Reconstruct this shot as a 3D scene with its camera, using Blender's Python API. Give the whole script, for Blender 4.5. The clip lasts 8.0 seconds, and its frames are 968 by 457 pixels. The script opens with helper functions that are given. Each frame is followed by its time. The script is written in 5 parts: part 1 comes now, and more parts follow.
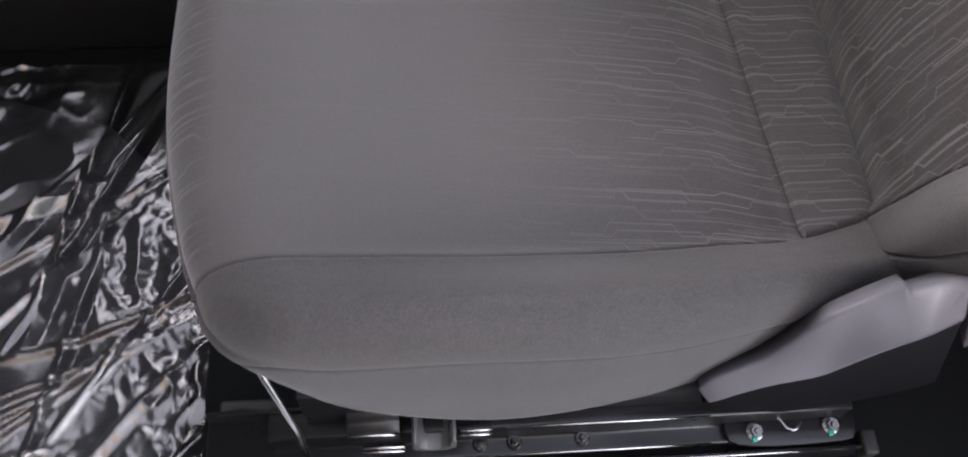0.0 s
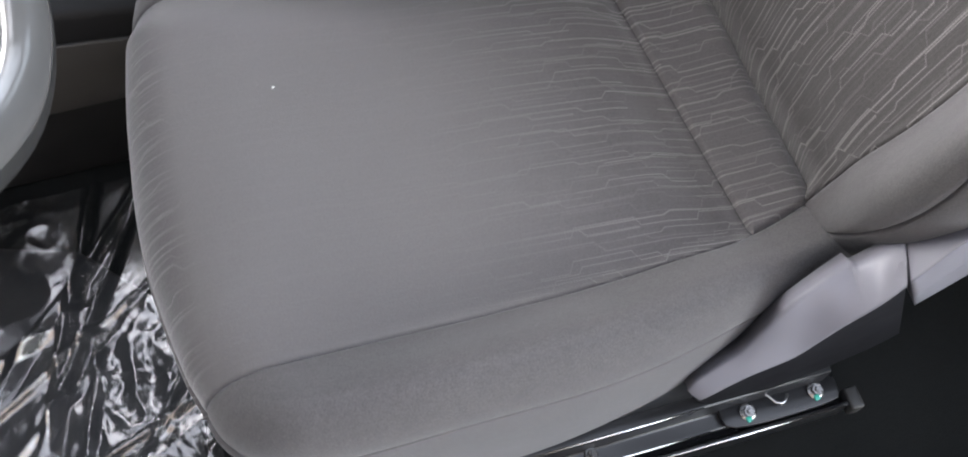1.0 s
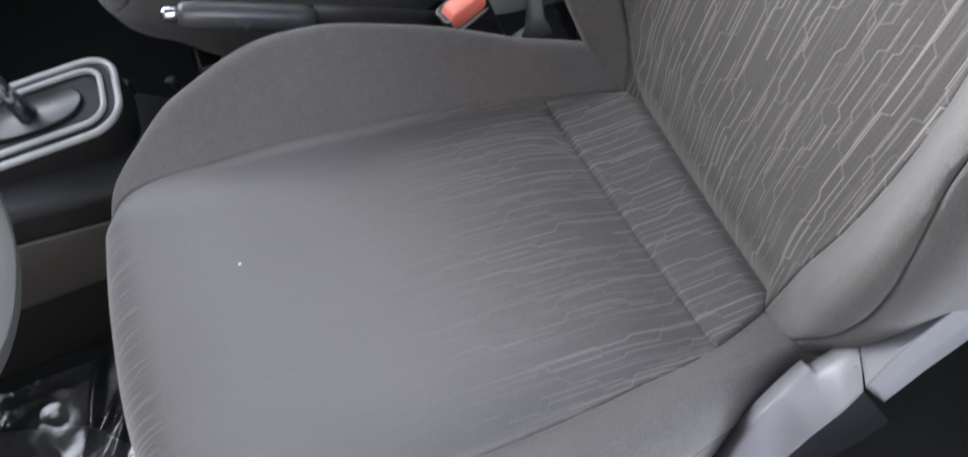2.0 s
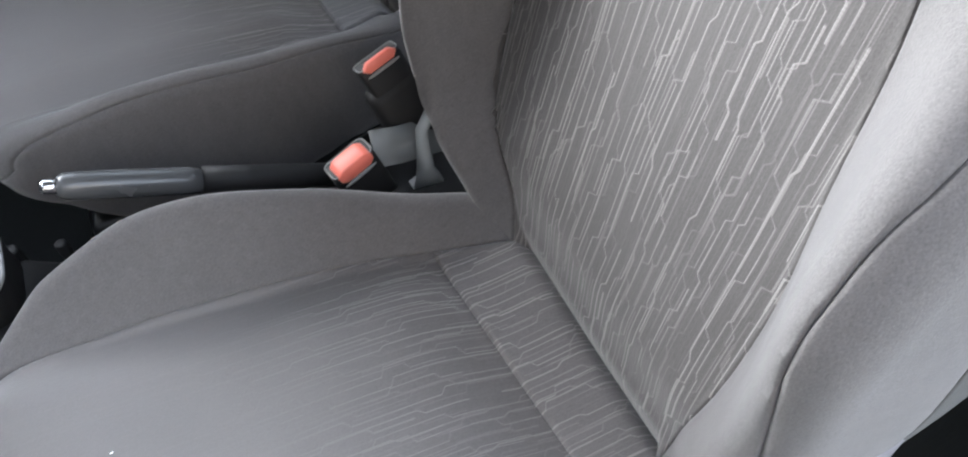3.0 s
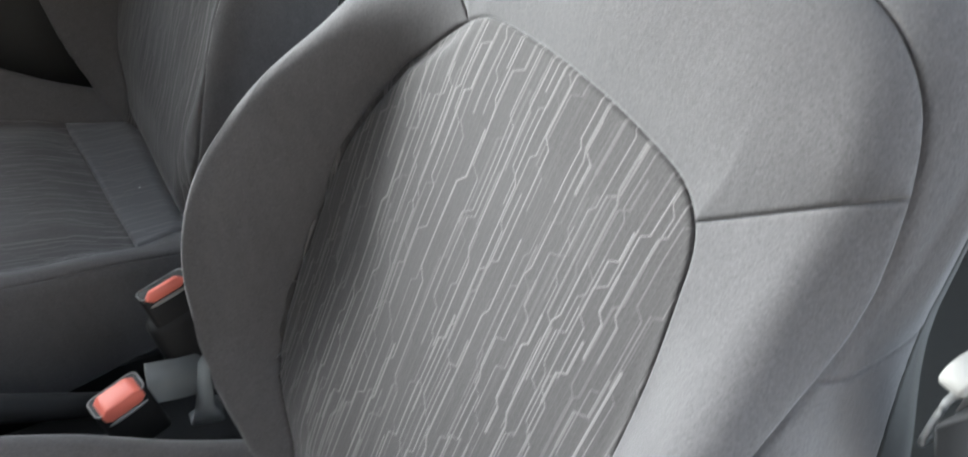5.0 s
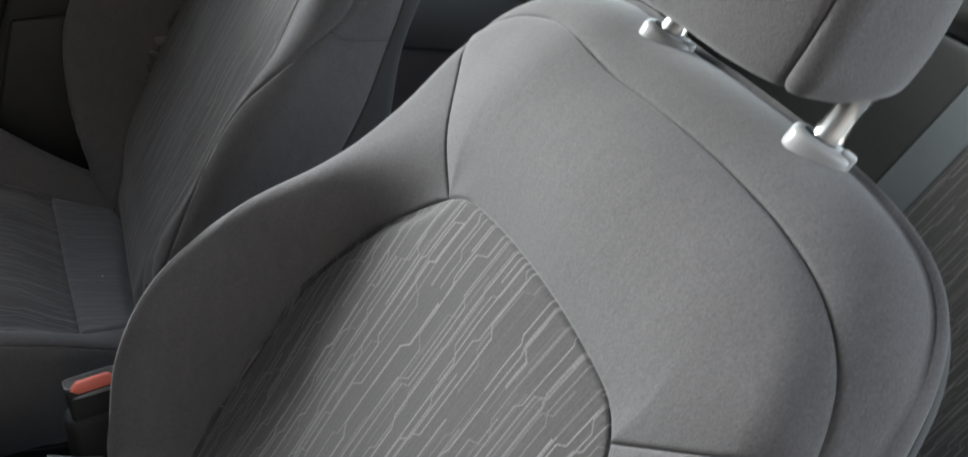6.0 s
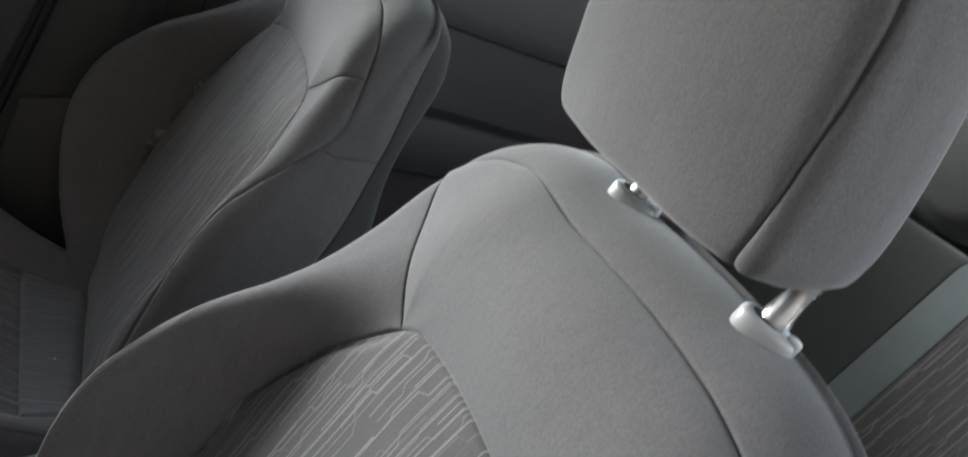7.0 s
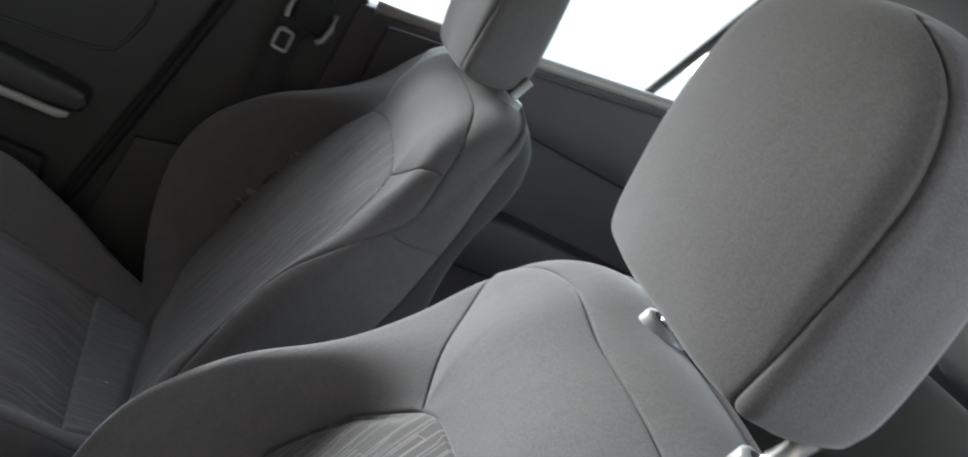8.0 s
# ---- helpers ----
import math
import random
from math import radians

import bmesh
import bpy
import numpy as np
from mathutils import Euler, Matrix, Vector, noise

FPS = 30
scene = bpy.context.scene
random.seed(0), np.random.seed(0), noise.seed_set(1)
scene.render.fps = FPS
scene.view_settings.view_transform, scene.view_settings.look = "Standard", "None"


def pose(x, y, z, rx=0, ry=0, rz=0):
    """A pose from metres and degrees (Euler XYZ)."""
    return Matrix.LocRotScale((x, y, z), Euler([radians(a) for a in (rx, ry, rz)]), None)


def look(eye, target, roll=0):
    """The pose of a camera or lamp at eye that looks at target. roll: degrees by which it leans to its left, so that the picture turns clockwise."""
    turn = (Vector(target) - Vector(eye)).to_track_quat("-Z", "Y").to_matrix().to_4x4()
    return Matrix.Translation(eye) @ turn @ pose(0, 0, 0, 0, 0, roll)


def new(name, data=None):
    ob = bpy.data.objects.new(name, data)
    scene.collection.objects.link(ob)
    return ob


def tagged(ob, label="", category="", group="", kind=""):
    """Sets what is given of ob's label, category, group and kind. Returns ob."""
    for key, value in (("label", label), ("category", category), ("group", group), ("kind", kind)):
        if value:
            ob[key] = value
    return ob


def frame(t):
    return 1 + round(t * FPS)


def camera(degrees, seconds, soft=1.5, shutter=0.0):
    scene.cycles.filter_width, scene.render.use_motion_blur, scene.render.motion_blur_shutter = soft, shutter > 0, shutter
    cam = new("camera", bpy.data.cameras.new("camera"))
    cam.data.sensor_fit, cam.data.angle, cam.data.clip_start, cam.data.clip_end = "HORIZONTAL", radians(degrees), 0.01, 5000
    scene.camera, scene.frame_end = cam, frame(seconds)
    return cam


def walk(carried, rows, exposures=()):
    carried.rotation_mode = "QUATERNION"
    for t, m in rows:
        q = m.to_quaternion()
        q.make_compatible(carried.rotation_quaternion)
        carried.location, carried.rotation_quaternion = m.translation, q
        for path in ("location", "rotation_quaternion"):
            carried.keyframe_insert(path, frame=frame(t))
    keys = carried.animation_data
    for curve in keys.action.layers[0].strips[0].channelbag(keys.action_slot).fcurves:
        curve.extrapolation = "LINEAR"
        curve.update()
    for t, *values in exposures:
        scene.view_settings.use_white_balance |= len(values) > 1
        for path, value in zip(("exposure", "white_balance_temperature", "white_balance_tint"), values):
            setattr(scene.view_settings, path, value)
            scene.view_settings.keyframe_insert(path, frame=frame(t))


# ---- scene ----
# ---------------------------------------------------------------- camera
cam = camera(58.1, 8.0, 1.8, 0.4)
PATH = [
    (0, (-0.092, -0.425, 0.873), (0.05, 0.471, -0.909), 5.8),
    (0.5, (-0.096, -0.409, 0.898), (0.117, 0.478, -0.882), 2.4),
    (1, (-0.092, -0.406, 0.93), (0.129, 0.487, -0.846), -2.0),
    (1.2, (-0.088, -0.404, 0.947), (0.14, 0.509, -0.818), -3.7),
    (2.3, (0.013, -0.394, 0.978), (0.225, 0.76, -0.642), -13.7),
    (2.5, (0.032, -0.386, 0.984), (0.325, 0.796, -0.603), -11.3),
    (3, (0.061, -0.377, 0.995), (0.437, 0.821, -0.562), -9.6),
    (3.5, (0.08, -0.365, 1.006), (0.599, 0.833, -0.509), -5.9),
    (4, (0.094, -0.356, 1.012), (0.701, 0.862, -0.453), -4.0),
    (4.5, (0.108, -0.348, 1.014), (0.842, 0.886, -0.378), -0.3),
    (5, (0.125, -0.34, 1.027), (0.979, 0.941, -0.25), 5.4),
    (5.2, (0.132, -0.337, 1.03), (1.022, 0.976, -0.189), 7.9),
    (6.3, (0.139, -0.356, 1.045), (1.086, 1.166, 0.158), 21.0),
    (6.5, (0.147, -0.354, 1.044), (1.094, 1.189, 0.194), 22.2),
    (7, (0.157, -0.354, 1.055), (1.091, 1.268, 0.349), 24.5),
    (7.5, (0.166, -0.375, 1.06), (1.04, 1.332, 0.492), 29.1),
    (8, (0.163, -0.392, 1.071), (0.873, 1.388, 0.497), 32.5),
]
EXPOSURES = [(0, 3.0, 6750, 17), (0.5, 3.45, 6700, 13), (1, 3.58, 6600, 11), (2.5, 3.95, 6350, 8), (3.5, 4.25, 6300, 7), (4.5, 3.93, 6300, 6), (5.0, 3.68, 6250, 4), (6.5, 2.85, 6350, 5), (8, 3.0, 6300, 5)]
walk(cam, [(t, look(eye, target, roll)) for t, eye, target, roll in PATH], EXPOSURES)

# ---------------------------------------------------------------- light: pale overcast day, light comes in by the open door and the glass
world = bpy.data.worlds.new("world")
scene.world = world
world.use_nodes = True
wn = world.node_tree
sky = wn.nodes.new("ShaderNodeTexSky")
sky.sky_type = "NISHITA"
sky.sun_disc = False
sky.sun_elevation, sky.sun_rotation = radians(32), radians(-35)
sky.air_density, sky.dust_density = 1.0, 0.6
pale = wn.nodes.new("ShaderNodeHueSaturation")
pale.inputs["Saturation"].default_value = 0.4
wn.links.new(sky.outputs[0], pale.inputs["Color"])
wn.links.new(pale.outputs[0], wn.nodes["Background"].inputs[0])
wn.nodes["Background"].inputs[1].default_value = 0.145
sun = new("sun", bpy.data.lights.new("sun", "SUN"))
sun.data.energy, sun.data.angle, sun.data.color = 1.6, radians(28), (0.97, 0.98, 1.0)
sun.matrix_world = look((-1.7, 2.6, 0.46), (0, 0, 0))


# ---------------------------------------------------------------- materials
def nodes_of(name):
    m = bpy.data.materials.new(name)
    m.use_nodes = True
    nt = m.node_tree
    return m, nt, nt.nodes["Principled BSDF"]


def node(nt, kind, **kw):
    n = nt.nodes.new(kind)
    for k, v in kw.items():
        if k == "op":
            n.operation = v
        elif k == "ins":
            for i, x in v.items():
                if isinstance(x, bpy.types.NodeSocket):
                    nt.links.new(x, n.inputs[i])
                else:
                    n.inputs[i].default_value = x
    return n


def math_(nt, op, a, b=None, c=None, clamp=False):
    n = nt.nodes.new("ShaderNodeMath")
    n.operation, n.use_clamp = op, clamp
    for i, x in enumerate((a, b, c)):
        if x is None:
            continue
        if isinstance(x, bpy.types.NodeSocket):
            nt.links.new(x, n.inputs[i])
        else:
            n.inputs[i].default_value = x
    return n.outputs[0]


def mix_col(nt, fac, a, b):
    n = nt.nodes.new("ShaderNodeMix")
    n.data_type = "RGBA"
    for i, x in ((0, fac), (6, a), (7, b)):
        if isinstance(x, bpy.types.NodeSocket):
            nt.links.new(x, n.inputs[i])
        else:
            n.inputs[i].default_value = x if i == 0 else (*x, 1)
    return n.outputs[2]


def noise_tex(nt, scale, detail=2.0, rough=0.5, vec=None):
    n = nt.nodes.new("ShaderNodeTexNoise")
    n.inputs["Scale"].default_value, n.inputs["Detail"].default_value, n.inputs["Roughness"].default_value = scale, detail, rough
    if vec is None:
        vec = nt.nodes.new("ShaderNodeTexCoord").outputs["Object"]
    nt.links.new(vec, n.inputs["Vector"])
    return n.outputs["Fac"]


def bump(nt, height, strength, dist, under=None):
    n = nt.nodes.new("ShaderNodeBump")
    n.inputs["Strength"].default_value, n.inputs["Distance"].default_value = strength, dist
    nt.links.new(height, n.inputs["Height"])
    if under is not None:
        nt.links.new(under, n.inputs["Normal"])
    return n.outputs["Normal"]


def cloth(name, dark, light, sheen=0.2, spec=0.25):
    """Plain knitted seat cloth: fine grain, soft stains, a felt-like sheen."""
    m, nt, b = nodes_of(name)
    grain = math_(nt, "MULTIPLY_ADD", noise_tex(nt, 700, 2, 0.8), 1.65, -0.32)
    big = noise_tex(nt, 14, 3, 0.6)
    # brushed streaks along the seat
    mapped = nt.nodes.new("ShaderNodeMapping")
    mapped.inputs["Scale"].default_value = (0.45, 1.0, 0.12)
    nt.links.new(nt.nodes.new("ShaderNodeTexCoord").outputs["Object"], mapped.inputs["Vector"])
    streak = noise_tex(nt, 230, 3, 0.6, mapped.outputs[0])
    big = math_(nt, "ADD", big, math_(nt, "MULTIPLY_ADD", streak, 1.2, -0.6))
    f = math_(nt, "ADD", math_(nt, "MULTIPLY_ADD", grain, 0.85, -0.06), math_(nt, "MULTIPLY", big, 0.26), clamp=True)
    nt.links.new(mix_col(nt, f, dark, light), b.inputs["Base Color"])
    b.inputs["Roughness"].default_value = 0.95
    b.inputs["Specular IOR Level"].default_value = spec
    b.inputs["Sheen Weight"].default_value = sheen
    b.inputs["Sheen Roughness"].default_value = 0.45
    nt.links.new(bump(nt, noise_tex(nt, 800, 2, 0.6), 0.32, 0.0009), b.inputs["Normal"])
    return m


def woven(name, dark, light, line, sheen=0.22, glare=None):
    """Seat cloth woven with pale broken traces that run along V and jog sideways like circuit tracks."""
    m, nt, b = nodes_of(name)
    uv = nt.nodes.new("ShaderNodeUVMap")
    uv.uv_map = "weave"
    sep = nt.nodes.new("ShaderNodeSeparateXYZ")
    nt.links.new(uv.outputs[0], sep.inputs[0])
    u, v = sep.outputs[0], sep.outputs[1]
    total = None
    for pitch, seed, freq, amp, width in ((0.0100, 3.1, 17.0, 0.44, 0.050), (0.0125, 11.7, 14.0, 0.40, 0.040), (0.018, 23.3, 9.0, 0.26, 0.030)):
        lane = math_(nt, "ADD", math_(nt, "DIVIDE", u, pitch), seed)
        cell = math_(nt, "FLOOR", lane)
        pair = math_(nt, "FLOOR", math_(nt, "DIVIDE", lane, 2.0))

        def hashed(x, k):
            w = nt.nodes.new("ShaderNodeTexWhiteNoise")
            w.noise_dimensions = "1D"
            nt.links.new(math_(nt, "ADD", x, k), w.inputs["W"])
            return w.outputs["Value"]

        rate = math_(nt, "MULTIPLY", math_(nt, "ADD", math_(nt, "MULTIPLY", hashed(pair, 5.3), 0.9), 0.5), freq)
        turn = math_(nt, "ADD", math_(nt, "MULTIPLY", v, rate), math_(nt, "MULTIPLY", hashed(cell, 1.7), 3.0))
        seg = math_(nt, "FLOOR", turn)
        tri = math_(nt, "SUBTRACT", math_(nt, "PINGPONG", turn, 1.0), 0.5)
        # steep ramps between two levels give the chamfered jogs
        jog = math_(nt, "MULTIPLY", math_(nt, "MAXIMUM", math_(nt, "MINIMUM", math_(nt, "MULTIPLY", tri, math_(nt, "DIVIDE", 2.0 / (0.42 * pitch), rate)), 1.0), -1.0), amp)
        jog = math_(nt, "MULTIPLY", jog, math_(nt, "ADD", math_(nt, "MULTIPLY", hashed(cell, 8.8), 0.7), 0.3))
        off = math_(nt, "ABSOLUTE", math_(nt, "SUBTRACT", math_(nt, "SUBTRACT", math_(nt, "FRACT", lane), 0.5), jog))
        wide = math_(nt, "MULTIPLY", math_(nt, "ADD", math_(nt, "MULTIPLY", math_(nt, "POWER", hashed(math_(nt, "ADD", cell, math_(nt, "MULTIPLY", seg, 0.37)), 2.2), 4.0), 1.3), 0.7), width)
        edge = math_(nt, "SUBTRACT", 1.0, math_(nt, "DIVIDE", math_(nt, "SUBTRACT", off, wide), 0.03), clamp=True)
        fade = math_(nt, "ADD", math_(nt, "MULTIPLY", hashed(math_(nt, "ADD", math_(nt, "MULTIPLY", cell, 1.31), math_(nt, "MULTIPLY", math_(nt, "FLOOR", math_(nt, "MULTIPLY", turn, 0.5)), 0.73)), 6.1), 1.15), -0.12, clamp=True)
        one = math_(nt, "MULTIPLY", edge, fade)
        total = one if total is None else math_(nt, "MAXIMUM", total, one)
    # faint straight ribs between the traces
    rib = math_(nt, "SUBTRACT", 1.0, math_(nt, "DIVIDE", math_(nt, "ABSOLUTE", math_(nt, "SUBTRACT", math_(nt, "FRACT", math_(nt, "DIVIDE", u, 0.0046)), 0.5)), 0.14), clamp=True)
    total = math_(nt, "MAXIMUM", total, math_(nt, "MULTIPLY", rib, 0.10))
    # thread: the traces are stitched across in fine steps
    wave = math_(nt, "ADD", math_(nt, "MULTIPLY", math_(nt, "SINE", math_(nt, "MULTIPLY", v, 2600.0)), 0.18), 0.82)
    trace = math_(nt, "MULTIPLY", total, wave)
    if glare:
        # painted glare: the traces fade where light washes over the cushion's front
        soft = nt.nodes.new("ShaderNodeMapRange")
        soft.interpolation_type = "SMOOTHSTEP"
        nt.links.new(math_(nt, "ADD", v, math_(nt, "MULTIPLY", noise_tex(nt, 12, 3, 0.6), 0.10)), soft.inputs[0])
        for i, x in enumerate((*glare, 0.10, 0.9)):
            soft.inputs[i + 1].default_value = x
        nose = nt.nodes.new("ShaderNodeMapRange")
        nose.interpolation_type = "SMOOTHSTEP"
        nt.links.new(v, nose.inputs[0])
        for i, x in enumerate((-0.258, -0.222, 0.8, 0.0)):
            nose.inputs[i + 1].default_value = x
        kept = math_(nt, "MAXIMUM", soft.outputs[0], nose.outputs[0])
        trace = math_(nt, "MULTIPLY", trace, kept)
    grain = math_(nt, "MULTIPLY_ADD", noise_tex(nt, 560, 2, 0.75), 1.35, -0.18)
    big = noise_tex(nt, 14, 3, 0.6)
    f = math_(nt, "ADD", math_(nt, "MULTIPLY_ADD", grain, 0.85, -0.06), math_(nt, "MULTIPLY", big, 0.26), clamp=True)
    ground_col = mix_col(nt, f, dark, light)
    if glare:
        # the same glare put into the ground colour, paler on the middle of the seat
        ground_col = mix_col(nt, math_(nt, "MULTIPLY_ADD", kept, -0.55, 0.5, clamp=True), ground_col, (0.185, 0.175, 0.172))
    nt.links.new(mix_col(nt, trace, ground_col, line), b.inputs["Base Color"])
    b.inputs["Roughness"].default_value = 0.9
    b.inputs["Specular IOR Level"].default_value = 0.25
    b.inputs["Sheen Weight"].default_value = sheen
    b.inputs["Sheen Roughness"].default_value = 0.45
    n1 = bump(nt, noise_tex(nt, 800, 2, 0.6), 0.32, 0.0009)
    nt.links.new(bump(nt, trace, 0.5, 0.0008, n1), b.inputs["Normal"])
    return m


def plastic(name, col, rough, grain=0.0, spec=0.5, scale=700):
    m, nt, b = nodes_of(name)
    big = noise_tex(nt, 9, 3, 0.6)
    lo = tuple(c * 0.8 for c in col)
    hi = tuple(min(1, c * 1.2) for c in col)
    nt.links.new(mix_col(nt, big, lo, hi), b.inputs["Base Color"])
    nt.links.new(math_(nt, "ADD", math_(nt, "MULTIPLY", noise_tex(nt, 30, 3, 0.6), 0.16), rough - 0.08), b.inputs["Roughness"])
    b.inputs["Specular IOR Level"].default_value = spec
    if grain:
        nt.links.new(bump(nt, noise_tex(nt, scale, 2, 0.6), grain, 0.0005), b.inputs["Normal"])
    return m


def metal(name, col, rough):
    m, nt, b = nodes_of(name)
    b.inputs["Metallic"].default_value = 1.0
    nt.links.new(mix_col(nt, noise_tex(nt, 40, 3, 0.7), tuple(c * 0.75 for c in col), col), b.inputs["Base Color"])
    nt.links.new(math_(nt, "ADD", math_(nt, "MULTIPLY", noise_tex(nt, 60, 3, 0.6), 0.25), rough - 0.12), b.inputs["Roughness"])
    return m


def film(name, fac, rough, tint=(0.9, 0.9, 0.92)):
    """Thin clear foil: mostly see-through, with glossy creases."""
    m, nt, b = nodes_of(name)
    out = nt.nodes["Material Output"]
    gl = nt.nodes.new("ShaderNodeBsdfGlossy")
    gl.inputs["Color"].default_value = (*tint, 1)
    gl.inputs["Roughness"].default_value = rough
    tr = nt.nodes.new("ShaderNodeBsdfTransparent")
    tr.inputs["Color"].default_value = (0.93, 0.94, 0.95, 1)
    mx = nt.nodes.new("ShaderNodeMixShader")
    mx.inputs[0].default_value = fac
    nt.links.new(tr.outputs[0], mx.inputs[1])
    nt.links.new(gl.outputs[0], mx.inputs[2])
    nt.links.new(mx.outputs[0], out.inputs["Surface"])
    nb = bump(nt, noise_tex(nt, 20, 3, 0.55), 0.25, 0.004)
    nt.links.new(nb, gl.inputs["Normal"])
    nt.nodes.remove(b)
    return m


def glass(name):
    m, nt, b = nodes_of(name)
    out = nt.nodes["Material Output"]
    gl = nt.nodes.new("ShaderNodeBsdfGlossy")
    gl.inputs["Roughness"].default_value = 0.02
    tr = nt.nodes.new("ShaderNodeBsdfTransparent")
    tr.inputs["Color"].default_value = (0.93, 0.95, 0.94, 1)
    mx = nt.nodes.new("ShaderNodeMixShader")
    mx.inputs[0].default_value = 0.06
    nt.links.new(tr.outputs[0], mx.inputs[1])
    nt.links.new(gl.outputs[0], mx.inputs[2])
    nt.links.new(mx.outputs[0], out.inputs["Surface"])
    nt.nodes.remove(b)
    return m


CLOTH = cloth("seat_cloth", (0.057, 0.0535, 0.054), (0.128, 0.1205, 0.120))
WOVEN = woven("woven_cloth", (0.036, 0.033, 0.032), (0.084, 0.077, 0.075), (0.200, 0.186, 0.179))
# cushion copy of the backrest's cloth, toned lighter with glare in its colour
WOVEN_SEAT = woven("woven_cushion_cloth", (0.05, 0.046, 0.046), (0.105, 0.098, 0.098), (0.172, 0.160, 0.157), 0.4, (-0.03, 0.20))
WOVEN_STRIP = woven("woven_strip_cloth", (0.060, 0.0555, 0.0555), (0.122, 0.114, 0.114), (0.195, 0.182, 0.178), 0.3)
# paler ground with traces that barely stand out, for the passenger's strip
WOVEN_PALE = woven("pale_strip_cloth", (0.100, 0.098, 0.100), (0.155, 0.153, 0.156), (0.170, 0.166, 0.168), 0.3)
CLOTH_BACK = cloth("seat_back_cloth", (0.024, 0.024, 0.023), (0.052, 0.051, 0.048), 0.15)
BLACK = plastic("black_plastic", (0.013, 0.013, 0.0135), 0.6, 0.3, 0.3)
TRIM = plastic("grey_trim_plastic", (0.175, 0.170, 0.192), 0.45, 0.12)
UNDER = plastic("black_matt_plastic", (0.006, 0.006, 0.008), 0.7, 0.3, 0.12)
DARKTRIM = plastic("dark_trim_plastic", (0.025, 0.025, 0.0245), 0.6, 0.3)
DOORTRIM = plastic("door_trim_plastic", (0.036, 0.031, 0.034), 0.6, 0.3)
CLIP = plastic("pale_grey_plastic", (0.33, 0.33, 0.325), 0.3)
RED = plastic("red_button_plastic", (0.80, 0.20, 0.145), 0.4)
BELT = plastic("grey_belt_webbing", (0.19, 0.20, 0.205), 0.75, 0.5, 0.3, 1500)
BELTDARK = plastic("black_belt_webbing", (0.03, 0.03, 0.031), 0.8, 0.5, 0.3, 1500)
CARPET = cloth("carpet", (0.005, 0.0055, 0.0055), (0.018, 0.019, 0.0185), 0.0, 0.06)
STEEL = metal("steel", (0.55, 0.55, 0.56), 0.3)
RAILPAINT = plastic("black_rail_paint", (0.012, 0.012, 0.013), 0.3)
CHROME = metal("chrome", (0.8, 0.8, 0.82), 0.15)
HEADLINER = cloth("headliner", (0.15, 0.146, 0.138), (0.22, 0.214, 0.203), 0.1)
PAINT = plastic("white_bounce_paint", (0.7, 0.7, 0.7), 0.25)
GREEN = plastic("green_tag_plastic", (0.02, 0.33, 0.25), 0.4)
FOIL = film("clear_foil", 0.17, 0.22, (0.95, 0.90, 0.86))
GLASS = glass("window_glass")
# surfaces of the added, unseen walls: cream to bounce light, brown to block it
TANWALL = cloth("cream_bounce_wall", (0.40, 0.345, 0.295), (0.55, 0.475, 0.41), 0.0)
BROWNWALL = cloth("dark_brown_block_wall", (0.055, 0.048, 0.042), (0.10, 0.086, 0.075), 0.0)
CONCRETE = cloth("concrete", (0.24, 0.228, 0.215), (0.34, 0.325, 0.31), 0.0)


# ---------------------------------------------------------------- mesh helpers
def part(name, bm, material, parent=None, label="", smooth=True):
    """Links a bmesh as one mesh object under a thing or a part."""
    me = bpy.data.meshes.new(name)
    bm.to_mesh(me)
    bm.free()
    me.materials.append(material)
    if smooth:
        for p in me.polygons:
            p.use_smooth = True
    ob = new(name, me)
    if parent is not None:
        ob.parent = parent
    if label:
        ob["label"] = label
    return ob


def raw(name, verts, faces, material, parent=None, label="", uvs=None):
    """Links vertices and faces as one smooth mesh object."""
    me = bpy.data.meshes.new(name)
    me.from_pydata([tuple(v) for v in verts], [], faces)
    me.materials.append(material)
    me.polygons.foreach_set("use_smooth", [True] * len(me.polygons))
    if uvs is not None:
        lay = me.uv_layers.new(name="weave")
        idx = np.zeros(len(me.loops), dtype=np.int32)
        me.loops.foreach_get("vertex_index", idx)
        lay.data.foreach_set("uv", np.asarray(uvs, dtype=np.float32)[idx].ravel())
    me.update()
    ob = new(name, me)
    if parent is not None:
        ob.parent = parent
    if label:
        ob["label"] = label
    return ob


def thing(name, label, category, at=(0, 0, 0), group="", kind=""):
    ob = new(name)
    ob.location = at
    ob.empty_display_size = 0.05
    return tagged(ob, label, category, group, kind)


